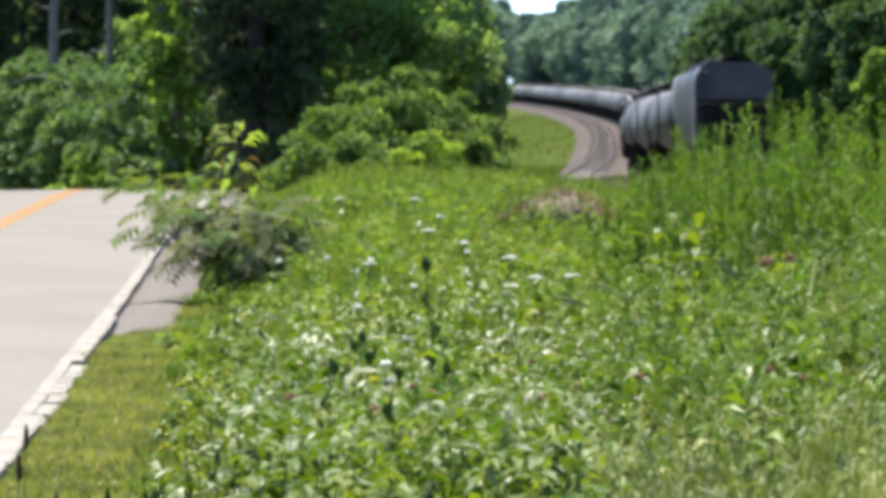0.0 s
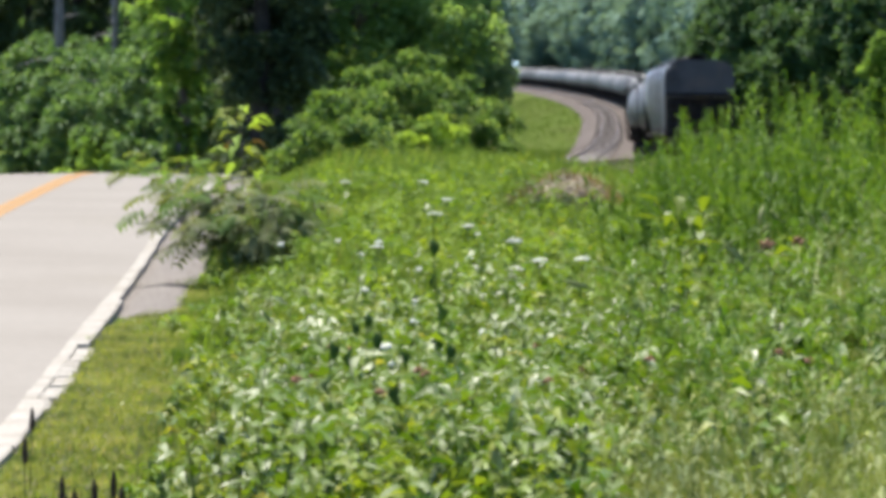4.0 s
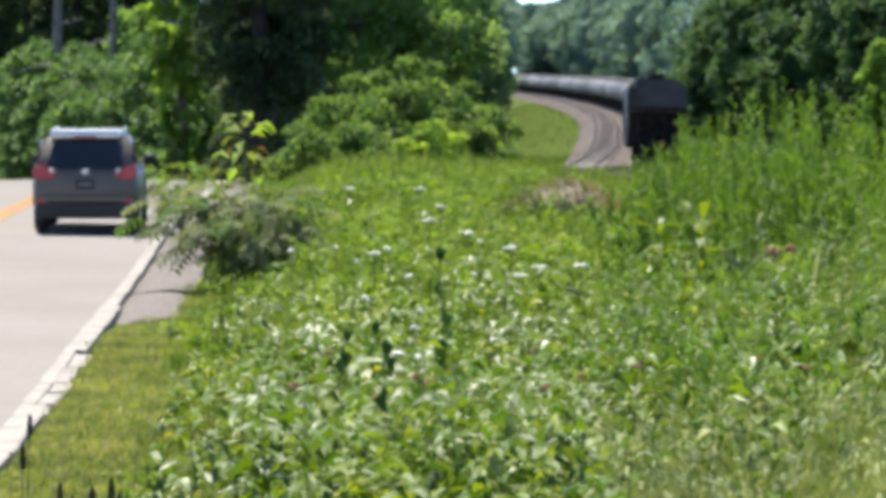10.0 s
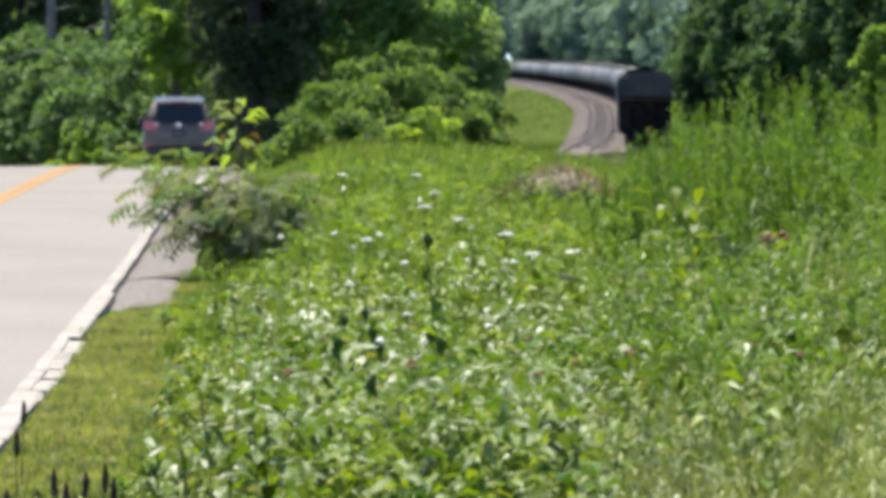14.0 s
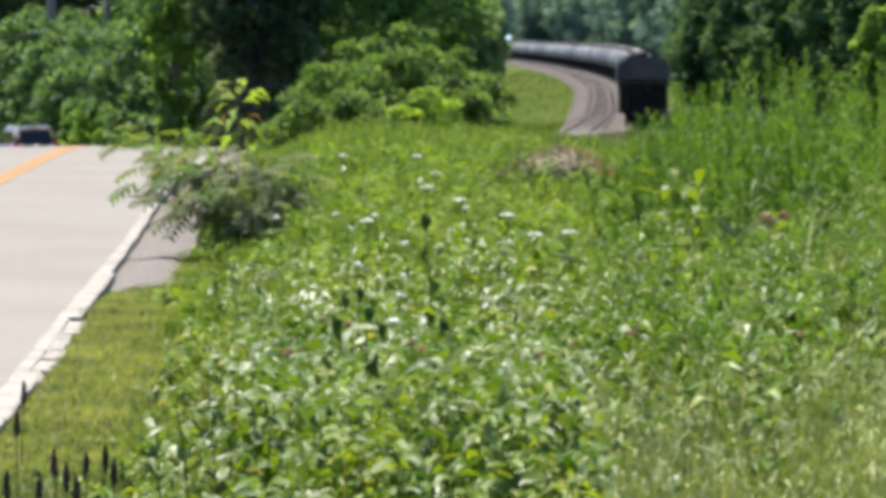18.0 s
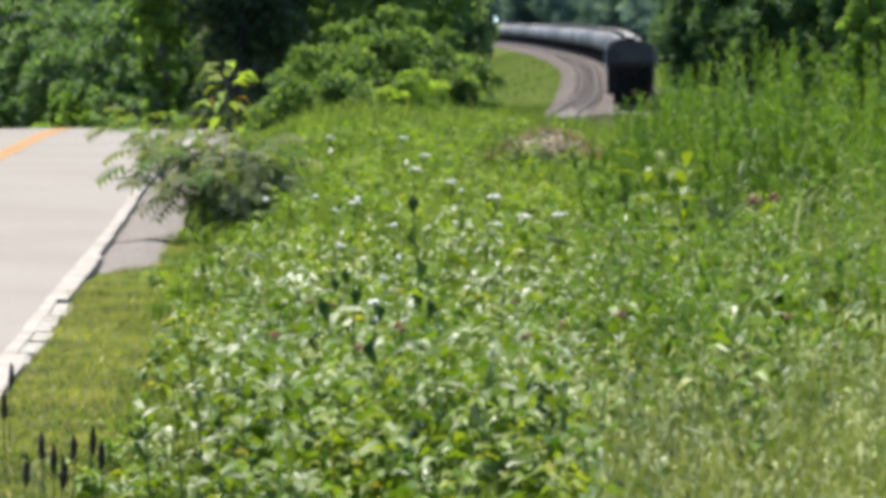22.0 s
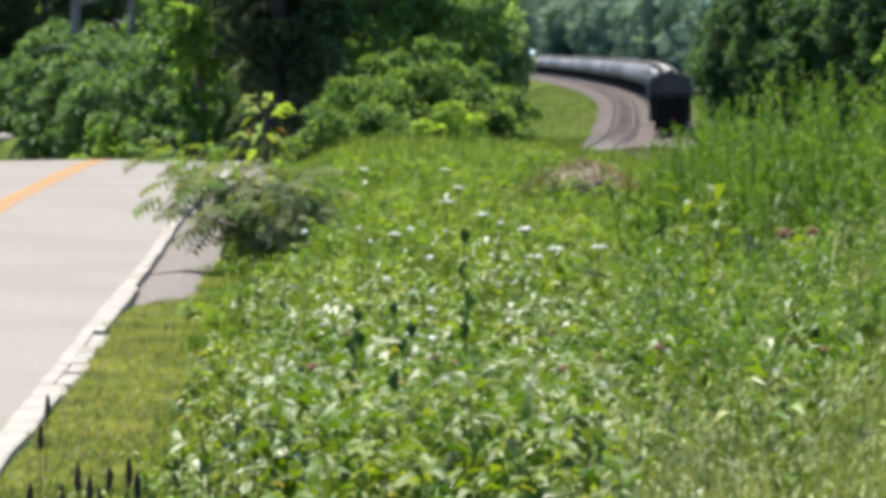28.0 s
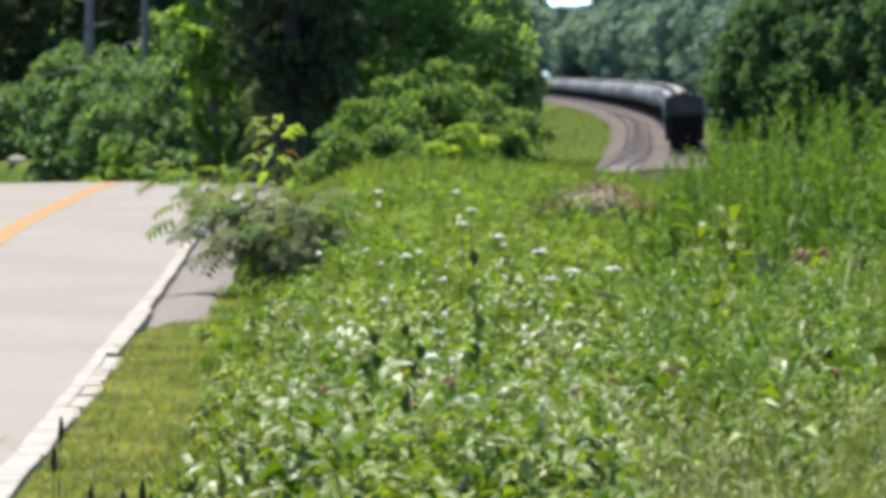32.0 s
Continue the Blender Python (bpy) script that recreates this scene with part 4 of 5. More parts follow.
put(bush(1.8, 1.75, BRIGHT, "small bright lime green bush catching the sun", 16, 90, 0.2, 41), px(746, 146), 146)
# trees on the far side of the railway
right_tree = put(tree(12, 3.4, DEEP_TREE, BARK, "dark leafy tree beside the railway", 120, 100, 0.4, 0.01, 7, 9), px(1350, 300), 300, 0.4)
for i, (u, y) in enumerate(((1420, 290), (1520, 270), (1300, 370), (1370, 360), (1450, 340), (1570, 310), (1660, 280), (1600, 250), (1480, 380), (1262, 430), (1240, 480), (1285, 330), (1235, 400), (1245, 350))):
    again(right_tree, max(px(u, y), float(track_x(y)) + 5.5), y, 0.7 * i)
vine_tree = put(tree(6.0, 1.3, VINE, BARK, "tall shrub draped in bright green creeper", 90, 90, 0.24, 0.0, 8, 6), px(1562, 222), 222)
rail_shrub = put(bush(2.2, 2.2, SHRUB, "green shrub crowding the railway cutting", 24, 90, 0.3, 51), float(track_x(372)) + 3.4, 372)
for i, (u, y) in enumerate(((1195, 340), (1215, 320), (1240, 300), (1205, 395), (1270, 290), (1330, 270), (1196, 420))):
    again(rail_shrub, max(px(u, y), float(track_x(y)) + 3.4), y, i)
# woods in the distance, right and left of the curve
far_a = put(tree(23, 7.0, HAZED_TREE, BARK, "tall haze-tinted broadleaf tree in the distant woods", 120, 70, 0.8, 0.02, 61, 6), px(1270, 640), 640)
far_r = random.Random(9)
far_c = put(tree(34, 8.5, HAZED_TREE, BARK, "very tall haze-tinted tree on the wooded skyline", 150, 70, 0.95, 0.3, 71, 6), px(1360, 760), 760)
far_b = put(tree(23, 8.5, HAZED_TREE, BARK, "broad haze-tinted tree in the distant woods", 130, 70, 0.85, 0.02, 67, 6), px(1310, 700), 700)


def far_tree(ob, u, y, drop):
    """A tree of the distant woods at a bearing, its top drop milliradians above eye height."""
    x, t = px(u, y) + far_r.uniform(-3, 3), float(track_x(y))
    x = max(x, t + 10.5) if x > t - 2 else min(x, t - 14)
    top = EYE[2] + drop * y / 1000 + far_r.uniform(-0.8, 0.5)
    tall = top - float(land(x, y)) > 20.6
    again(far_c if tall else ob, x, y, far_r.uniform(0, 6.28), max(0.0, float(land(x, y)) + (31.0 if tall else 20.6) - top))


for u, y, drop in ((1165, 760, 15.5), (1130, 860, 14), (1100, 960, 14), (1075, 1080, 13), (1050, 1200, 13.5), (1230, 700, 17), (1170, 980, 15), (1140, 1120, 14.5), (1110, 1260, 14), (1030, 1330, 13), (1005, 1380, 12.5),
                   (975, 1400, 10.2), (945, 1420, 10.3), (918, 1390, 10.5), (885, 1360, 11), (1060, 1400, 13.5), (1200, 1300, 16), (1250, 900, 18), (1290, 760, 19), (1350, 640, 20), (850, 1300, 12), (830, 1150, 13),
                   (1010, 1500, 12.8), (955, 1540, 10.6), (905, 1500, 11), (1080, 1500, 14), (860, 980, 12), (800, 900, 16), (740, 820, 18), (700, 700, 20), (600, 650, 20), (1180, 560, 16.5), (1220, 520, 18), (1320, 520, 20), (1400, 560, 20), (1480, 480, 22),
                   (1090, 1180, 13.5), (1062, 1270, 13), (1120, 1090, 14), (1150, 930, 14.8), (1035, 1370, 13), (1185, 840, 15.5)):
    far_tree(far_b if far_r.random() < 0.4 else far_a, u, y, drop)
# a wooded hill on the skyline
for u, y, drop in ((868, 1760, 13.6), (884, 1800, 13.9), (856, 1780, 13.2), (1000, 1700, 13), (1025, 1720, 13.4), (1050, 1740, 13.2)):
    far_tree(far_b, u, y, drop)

# ---- the meadow ----
def view_field(n, y0, y1, power=1.0, side=0.098):
    """Random spots on the fan of meadow before the viewpoint, evenly spread."""
    y = np.sqrt(rnd(n, y0 ** 2, y1 ** 2)) if power == 1.0 else y0 + (y1 - y0) * rnd(n) ** power
    return rnd(n, -side, side) * y, y


def off_road(x, y, gap):
    return x > road_x(y) + gap


def lush(x, y):
    """Patchiness of the growth, from 0 to 1."""
    return 0.5 + 0.28 * np.sin(x * 2.6 + 0.9 * y + np.sin(y * 0.7)) + 0.22 * np.sin(x * 1.1 - 0.53 * y + 1.3)


def rising(x, y):
    """The growth rises from the mown verge to its full height over two paces."""
    return np.clip((x - road_x(y) - 0.75) / 1.9, 0.2, 1.0)


def rail_free(x, y):
    return x < track_x(y) + SECOND - 2.6


def grass(name, n, y0, y1, h0, h1, w0, w1, mat, keep, label, lean=0.7):
    x, y = view_field(n, y0, y1)
    k = keep(x, y)
    x, y = x[k], y[k]
    n = len(x)
    p = np.stack([x, y, land(x, y) - 0.02], 1)
    h = rnd(n, h0, h1) * ((0.6 + 0.7 * lush(x, y)) * rising(x, y) if h0 > 0.3 else 1.0)
    v, t = blades(p, rnd(n, 0, 6.283), rnd(n, 0.1, lean), h, rnd(n, w0, w1))
    return tagged(piece(name, big_mesh(name, v, t, mat)), label, "grass", kind="stuff")


mid = lambda x, y: off_road(x, y, 1.15 + 0.3 * np.sin(y * 0.4)) & rail_free(x, y)
weedy = lambda x, y: off_road(x, y, 0.85 + 0.25 * np.sin(y * 0.5)) & rail_free(x, y)
grass("grass", 46000, 18, 52, 0.45, 0.85, 0.008, 0.016, GRASS, lambda x, y: weedy(x, y) & ((x > 0.031 * y) | (rnd(len(x)) < 0.15 + 0.45 * (lush(x, y) < 0.45))), "tall lush green meadow grass")
grass("grass", 90000, 52, 105, 0.45, 0.8, 0.014, 0.026, GRASS, weedy, "tall lush green meadow grass")
grass("grass", 100000, 105, 215, 0.45, 0.8, 0.022, 0.045, GRASS, weedy, "tall lush green meadow grass")
grass("grass", 200000, 215, 420, 0.12, 0.26, 0.02, 0.04, BANK, lambda x, y: rail_free(x, y) & (x > np.maximum(road_x(np.minimum(y, 290)) + 2, -0.085 * y)), "far meadow grass beside the railway")
grass("grass", 70000, 420, 1000, 0.15, 0.29, 0.06, 0.12, BANK, lambda x, y: rail_free(x, y) & (x > 0.005 * y), "far grass bank beside the railway curve")
grass("mown_grass", 460000, 22, 75, 0.04, 0.12, 0.012, 0.026, MOWN, lambda x, y: off_road(x, y, 0.24) & (x < road_x(y) + 2.0) & (x > road_x(y) + np.interp(y + 2 * np.sin(x * 9), [61, 70, 80], [0.2, 0.6, 1.1])), "short dry olive verge grass along the kerb", 1.0)
grass("seeding_grass", 36000, 18, 31.5, 0.45, 0.9, 0.008, 0.018, SEED_GRASS, lambda x, y: (x > 0.018 * y + 0.3), "pale seeding grass in the near meadow", 1.6)
grass("seeding_grass", 26000, 34, 60, 0.6, 1.05, 0.012, 0.024, SEED_GRASS, lambda x, y: (x > 0.03 * y) & (rnd(len(x)) < 0.8 * lush(x, y)), "pale seeding grass among the taller weeds", 0.6)
grass("dry_stalks", 420, 45, 75, 1.0, 2.1, 0.025, 0.045, STRAW, lambda x, y: (x > 0.052 * y), "pale leaning dry stalks among the tall weeds", 0.9)


grass("grass", 90000, 125, 205, 0.35, 1.1, 0.03, 0.06, GRASS, lambda x, y: (x > 0.02 * y) & (x < 0.046 * y) & (rnd(len(x)) < lush(x * 1.7, y)), "uneven grass tufts before the railway ballast", 0.6)
for lo, hi, h in ((0.006, 0.0165, 1.25), (0.0165, 0.0225, 1.05), (0.0225, 0.027, 0.8), (0.027, 0.031, 0.55)):
    grass("bank_grass", 140000, 186, 212, 0.5 * h, h, 0.02, 0.04, GRASS, lambda x, y: (x > lo * y) & (x < hi * y), "tall grass on the brow above the railway", 0.4)
grass("dry_grass", 2600, 27, 30.5, 0.05, 0.14, 0.012, 0.03, STRAW, lambda x, y: (np.hypot(x + 2.0, (y - 28.7) * 0.35) < 0.42 + 0.1 * np.sin(9 * x)) & (rnd(len(x)) < 0.7), "small bleached patch of dry verge grass", 1.2)


def seed_heads(n, y0, y1, keep, label, h0, h1):
    """Loose pale seed heads floating at the tips of the grass, a few grains to a stalk."""
    x, y = view_field(n, y0, y1)
    k = keep(x, y)
    x, y = x[k], y[k]
    n, per = len(x), 4
    h = rnd(n, h0, h1) * (0.6 + 0.7 * lush(x, y))
    a, lean = rnd(n, 0, 6.283), rnd(n, 0.1, 0.6)
    tip = np.stack([x + np.cos(a) * lean * h, y + np.sin(a) * lean * h, land(x, y) + h * (1 - 0.3 * lean)], 1)
    i = np.repeat(np.arange(n), per)
    along = np.stack([np.cos(a[i]), np.sin(a[i]), rnd(n * per, -0.6, 1.2)], 1) + RNG.normal(size=(n * per, 3)) * 0.3
    lv = leaves(tip[i] + RNG.normal(size=(n * per, 3)) * 0.025, along, np.tile([0, 0, 1.0], (n * per, 1)), rnd(n * per, 0.07, 0.15), rnd(n * per, 0.009, 0.017))
    st = blades(np.stack([x, y, land(x, y)], 1), a, lean, h, np.full(n, 0.007))
    return tagged(piece("seed_heads", big_mesh("seed_heads", *join([lv, st]), SEED)), label, "grass", kind="stuff")


seed_heads(1800, 18, 32, lambda x, y: (x > 0.012 * y + 0.2), "loose pale seed heads over the near grass", 0.7, 1.15)
seed_heads(900, 36, 58, lambda x, y: (x > 0.028 * y), "loose pale seed heads among the weeds", 0.9, 1.5)
seed_heads(350, 20, 50, lambda x, y: mid(x, y) & (x < 0.012 * y), "scattered pale seed heads over the broad weeds", 0.8, 1.2)


def weed_patch(name, n, y0, y1, mat, keep, label, h0, h1, leaf0, leaf1, per=16, ratio=0.36, narrow=False):
    """Broad-leaved weeds: leaves set round upright stems, thicker towards the top."""
    x, y = view_field(n, y0, y1)
    k = keep(x, y) & (rnd(n) < (-0.1 + 1.5 * lush(x, y)) * rising(x, y) ** 1.3)
    x, y = x[k], y[k]
    n = len(x)
    h = rnd(n, h0, h1) * (0.4 + 0.95 * lush(x, y)) * rising(x, y)
    lean_a, lean = rnd(n, 0, 6.283), rnd(n, 0, 0.18)
    base = np.stack([x, y, land(x, y)], 1)
    f = np.tile(np.linspace(0.25, 1.0, per), n) ** 0.75
    i = np.repeat(np.arange(n), per)
    p = base[i] + np.stack([np.cos(lean_a[i]) * lean[i] * f * h[i], np.sin(lean_a[i]) * lean[i] * f * h[i], f * h[i]], 1)
    a = rnd(n * per, 0, 6.283)
    along = np.stack([np.cos(a), np.sin(a), rnd(n * per, 0.2, 1.9) if narrow else rnd(n * per, -0.15, 0.65)], 1)
    up = np.tile([0, 0, 1.0], (n * per, 1)) + RNG.normal(size=(n * per, 3)) * 0.35
    ln = rnd(n * per, leaf0, leaf1) * (1.1 - 0.45 * f)
    lv = leaves(p, along, up, ln, ln * ratio * rnd(n * per, 0.8, 1.2), 0.3)
    st = blades(base, lean_a, lean, h * 1.05, np.full(n, 0.012))
    return tagged(piece(name, big_mesh(name, *join([lv, st]), mat)), label, "weeds", kind="stuff")


weed_patch("weeds", 1600, 19, 50, WEED, lambda x, y: mid(x, y) & ((x < 0.031 * y) | (rnd(len(x)) < 0.15)), "glossy broad-leaved green weeds", 0.6, 1.1, 0.12, 0.27, 18, 0.4)
weed_patch("weeds", 800, 19, 50, WEED_LIME, lambda x, y: mid(x, y) & (x < 0.028 * y), "lime green broad-leaved weeds", 0.5, 0.95, 0.13, 0.24, 13, 0.42)
weed_patch("weeds", 1000, 19, 60, WEED_GREY, lambda x, y: mid(x, y) & ((x < 0.012 * y) | (rnd(len(x)) < 0.16)), "greyish glossy weeds with narrow leaves", 0.6, 1.05, 0.16, 0.32, 13, 0.25, True)
weed_patch("weeds", 2900, 50, 110, FIELD_WEED, lambda x, y: mid(x, y) & ((x < 0.034 * y) | (rnd(len(x)) < 0.12)), "broad-leaved green weeds further out", 0.5, 0.95, 0.18, 0.34, 11, 0.4)
weed_patch("weeds", 520, 46, 84, WEED_LIME, lambda x, y: mid(x, y) & (x < 0.03 * y) & (x > -0.012 * y), "yellowish green weeds further out", 0.4, 0.85, 0.18, 0.32, 11, 0.4)
weed_patch("weeds", 900, 110, 200, GRASS, lambda x, y: mid(x, y) & (x < 5), "low weeds at the meadow's far end", 0.4, 0.75, 0.16, 0.3, 10, 0.2, True)


def tall_height(x, y):
    """The stand rises from the meadow's middle to well over head height near the railway."""
    u = 784 + x / y * 8961
    drop = np.interp(u, [1040, 1100, 1135, 1165, 1190, 1240, 1300, 1340, 1400, 1500, 1570, 1700], [215, 190, 172, 135, 95, 92, 70, 45, 40, 42, 50, 60])
    return np.clip(EYE[2] - drop * y / 8961 - land(x, y), 0.6, 3.2)


def tall_patch(n, y0, y1, mat, label, per=84):
    x, y = view_field(n, y0, y1, side=0.105)
    k = (x > 0.03 * y) & rail_free(x, y) & (rnd(n) < (-0.1 + 1.5 * lush(x, y)) * np.interp(x / y, [0.03, 0.045], [0.1, 1.0]))
    x, y = x[k], y[k]
    n = len(x)
    h = tall_height(x, y) * (0.5 + 0.53 * rnd(n) ** 1.3)
    base = np.stack([x, y, land(x, y)], 1)
    f = np.tile(np.linspace(0.15, 1.0, per), n)
    i = np.repeat(np.arange(n), per)
    a0, ln0 = rnd(n, 0, 6.283), rnd(n, 0, 0.2)
    p = base[i] + np.stack([np.cos(a0[i]) * ln0[i] * f * f * h[i], np.sin(a0[i]) * ln0[i] * f * f * h[i], f * h[i]], 1)
    a = rnd(n * per, 0, 6.283)
    along = np.stack([np.cos(a), np.sin(a), rnd(n * per, 0.9, 3.2)], 1)
    up = np.tile([0, 0, 1.0], (n * per, 1)) + RNG.normal(size=(n * per, 3)) * 0.3
    ln = rnd(n * per, 0.14, 0.36) * (1.15 - 0.55 * f)
    lv = leaves(p, along, up, ln, ln * 0.14, 0.3)
    st = blades(base, a0, ln0, h * 1.02, np.full(n, 0.02))
    return tagged(piece("tall_weeds", big_mesh("tall_weeds", *join([lv, st]), mat)), label, "weeds", kind="stuff")


weed_patch("weeds", 1500, 36, 60, TALL_WEED, lambda x, y: (x > 0.03 * y), "leafy mid-height weeds before the tall stand", 0.7, 1.35, 0.14, 0.32, 26, 0.14, True)
weed_patch("weeds", 420, 29, 40, TALL_WEED, lambda x, y: (x > 0.048 * y) & (x < 0.079 * y), "dark leafy weeds rising from the pale grass", 0.8, 1.4, 0.18, 0.36, 24, 0.16, True)
weed_patch("weeds", 260, 36, 60, WEED_GREY, lambda x, y: (x > 0.035 * y), "pale greyish weeds before the tall stand", 0.8, 1.4, 0.14, 0.26, 20, 0.16, True)
tall_patch(1500, 58, 85, TALL_WEED, "dense stand of tall feathery green weeds")
tall_patch(1700, 85, 130, TALL_WEED, "dense stand of tall feathery green weeds")


# single weeds, each with its stem, leaves and blooms
def leaf_shape(name, length, width, mat):
    v, t = leaves(np.zeros((1, 3)), np.array([[0, 1.0, 0]]), np.array([[0, 0, 1.0]]), length, width, 0.3, 0.2)
    v = np.concatenate([v, [[width * 0.3, length * 0.25, 0.02 * length], [-width * 0.3, length * 0.25, 0.02 * length], [width * 0.32, length * 0.75, -0.06 * length], [-width * 0.32, length * 0.75, -0.06 * length]]])
    t = np.array([[0, 2, 6], [0, 5, 2], [6, 2, 3], [5, 1, 2], [2, 4, 8], [2, 7, 4], [2, 8, 3], [2, 1, 7]])
    return big_mesh(name, v, t, mat, True)


LEAF = [leaf_shape("leaf", 0.24, 0.095, WEED), leaf_shape("leaf", 0.21, 0.09, WEED_LIME), leaf_shape("leaf", 0.3, 0.075, WEED_GREY), leaf_shape("leaf", 0.27, 0.115, WEED)]


def weed(kind, height, count, label, seed, bloom=None):
    r = random.Random(seed)
    root = tagged(new("weed"), label, "weed", "weeds in the near meadow")
    bend = Vector((r.uniform(-0.12, 0.12), r.uniform(-0.12, 0.12), 0)) * height
    at = lambda f: bend * f * f + Vector((0, 0, height * f))
    bm = bmesh.new()
    add_tube(bm, [at(-0.06), at(0.35), at(0.7), at(1.0)], [0.009, 0.008, 0.006, 0.003], 5)
    part("stem", bm, STEM, root)
    for i in range(count):
        f = 0.25 + 0.75 * (i / (count - 1)) ** 0.8
        m = Matrix.Translation(at(f)) @ Matrix.Rotation(2.4 * i + r.uniform(-0.4, 0.4), 4, "Z") @ Matrix.Rotation(r.uniform(0.0, 0.75), 4, "X") @ Matrix.Rotation(r.uniform(-0.3, 0.3), 4, "Y")
        piece("leaf", LEAF[kind], root, m @ Matrix.Scale((1.15 - 0.4 * f) * r.uniform(0.85, 1.15), 4))
    if bloom:
        bm = bmesh.new()
        top = at(1.0)
        pink = bloom != "umbel"
        wide, high = (0.034, 0.035) if pink else (0.02 + 0.005 * (seed % 4), 0.03)
        for k in range(9):
            a, q = 2.4 * k, wide * math.sqrt(k / 9) * r.uniform(0.8, 1.15)
            tuft = Matrix.Translation(top + Vector((math.cos(a) * q, math.sin(a) * q, high * (1 - 0.6 * k / 9) + r.uniform(-0.006, 0.006))))
            bmesh.ops.create_icosphere(bm, subdivisions=1, radius=1.0, matrix=tuft @ Matrix.Diagonal((wide * 0.4, wide * 0.4, wide * r.uniform(0.35, 0.55), 1)))
        part("flower_head", bm, DUSKY_BLOOM if pink else PETAL, root, "dusky pink faded bloom" if pink else "flat white flower head")
    return root


protos = [weed(0, 0.95, 14, "glossy green weed with broad pointed leaves", 1), weed(1, 0.85, 13, "lime green weed with soft oval leaves", 2), weed(2, 1.05, 16, "grey-green weed with long narrow leaves", 3),
          weed(3, 1.0, 12, "large-leaved milkweed standing in the meadow", 4), weed(3, 1.05, 12, "milkweed topped by a dusky pink bloom", 5, "dusky")]
umbels = [weed(0, 1.12, 5, "white-flowered umbel weed above the meadow", 6, "umbel"), weed(0, 1.25, 4, "tall white-flowered umbel weed above the meadow", 7, "umbel"), weed(0, 1.0, 5, "small white-flowered umbel weed in the meadow", 9, "umbel"), weed(0, 1.18, 5, "white-flowered umbel weed leaning in the meadow", 11, "umbel")]
wr = random.Random(17)
SWAY = []
used_first = set()


def scatter(first, count, y0, y1, u0, u1, keep_sway=0):
    placed = 0
    while placed < count:
        y = math.sqrt(wr.uniform(y0 * y0, y1 * y1))
        x = px(wr.uniform(u0, u1), y)
        if not bool(mid(np.array([x]), np.array([y]))[0]):
            continue
        turn = wr.uniform(0, 6.28)
        fresh = first.name not in used_first
        used_first.add(first.name)
        ob = put(first, x, y, turn, 0.0) if fresh else again(first, x, y, turn, 0.0)
        if placed < keep_sway:
            SWAY.append((ob, ob.matrix_basis.copy(), wr.uniform(0, 6.28), wr.uniform(0.7, 1.3)))
        placed += 1


scatter(protos[0], 42, 21, 42, 430, 1100, 8)
scatter(protos[1], 24, 21, 42, 200, 1100, 4)
scatter(protos[2], 34, 21, 44, 380, 1080, 8)
scatter(protos[3], 6, 38, 52, 1100, 1500, 2)
scatter(protos[3], 26, 21, 46, 400, 1080, 8)
scatter(protos[4], 6, 22, 40, 250, 1450, 2)
scatter(protos[2], 5, 38.5, 41, 1340, 1420, 2)
scatter(protos[3], 5, 38.5, 41, 1350, 1410, 2)
scatter(protos[1], 6, 25.5, 27, 800, 860, 1)
scatter(protos[4], 9, 24, 38, 500, 950, 2)
scatter(umbels[0], 5, 27, 46, 560, 900, 5)
scatter(umbels[1], 4, 32, 60, 500, 960, 5)
scatter(umbels[2], 6, 27, 46, 470, 900, 5)
scatter(umbels[3], 5, 30, 60, 560, 860, 5)


def tall_weed(label, height, shapes, count, pitch, seed, spread=6.28, toward=0.0, bloom=False, low=0.3):
    """A single tall plant: leaves in turn up its stem, at a given pitch, over a span of headings."""
    r = random.Random(seed)
    root = tagged(new("tall_weed"), label, "weed", "tall weeds above the meadow")
    at = lambda f: Vector((0.05 * math.sin(2 * f + seed), 0.06 * f * f, height * f))
    bm = bmesh.new()
    add_tube(bm, [at(-0.04), at(0.35), at(0.7), at(1.0)], [0.008, 0.007, 0.005, 0.003], 5)
    part("stem", bm, STEM, root)
    for i in range(count):
        f = low + (1 - low) * i / (count - 1)
        a = toward + ((2.4 * i) % 6.28 / 6.28 - 0.5) * spread + r.uniform(-0.3, 0.3)
        m = Matrix.Translation(at(f)) @ Matrix.Rotation(a - math.pi / 2, 4, "Z") @ Matrix.Rotation(pitch + r.uniform(-0.3, 0.3), 4, "X") @ Matrix.Rotation(r.uniform(-0.3, 0.3), 4, "Y")
        piece("leaf", shapes[i % len(shapes)], root, m @ Matrix.Scale((1.15 - 0.35 * f) * r.uniform(0.85, 1.15), 4))
    if bloom:
        bm = bmesh.new()
        for k in range(12):
            bmesh.ops.create_icosphere(bm, subdivisions=1, radius=0.022, matrix=Matrix.Translation(at(1.0) + Vector((r.uniform(-0.06, 0.06), r.uniform(-0.06, 0.06), r.uniform(0.0, 0.06)))))
        part("flower_head", bm, DUSKY_BLOOM, root, "dusky pink faded bloom")
    return root


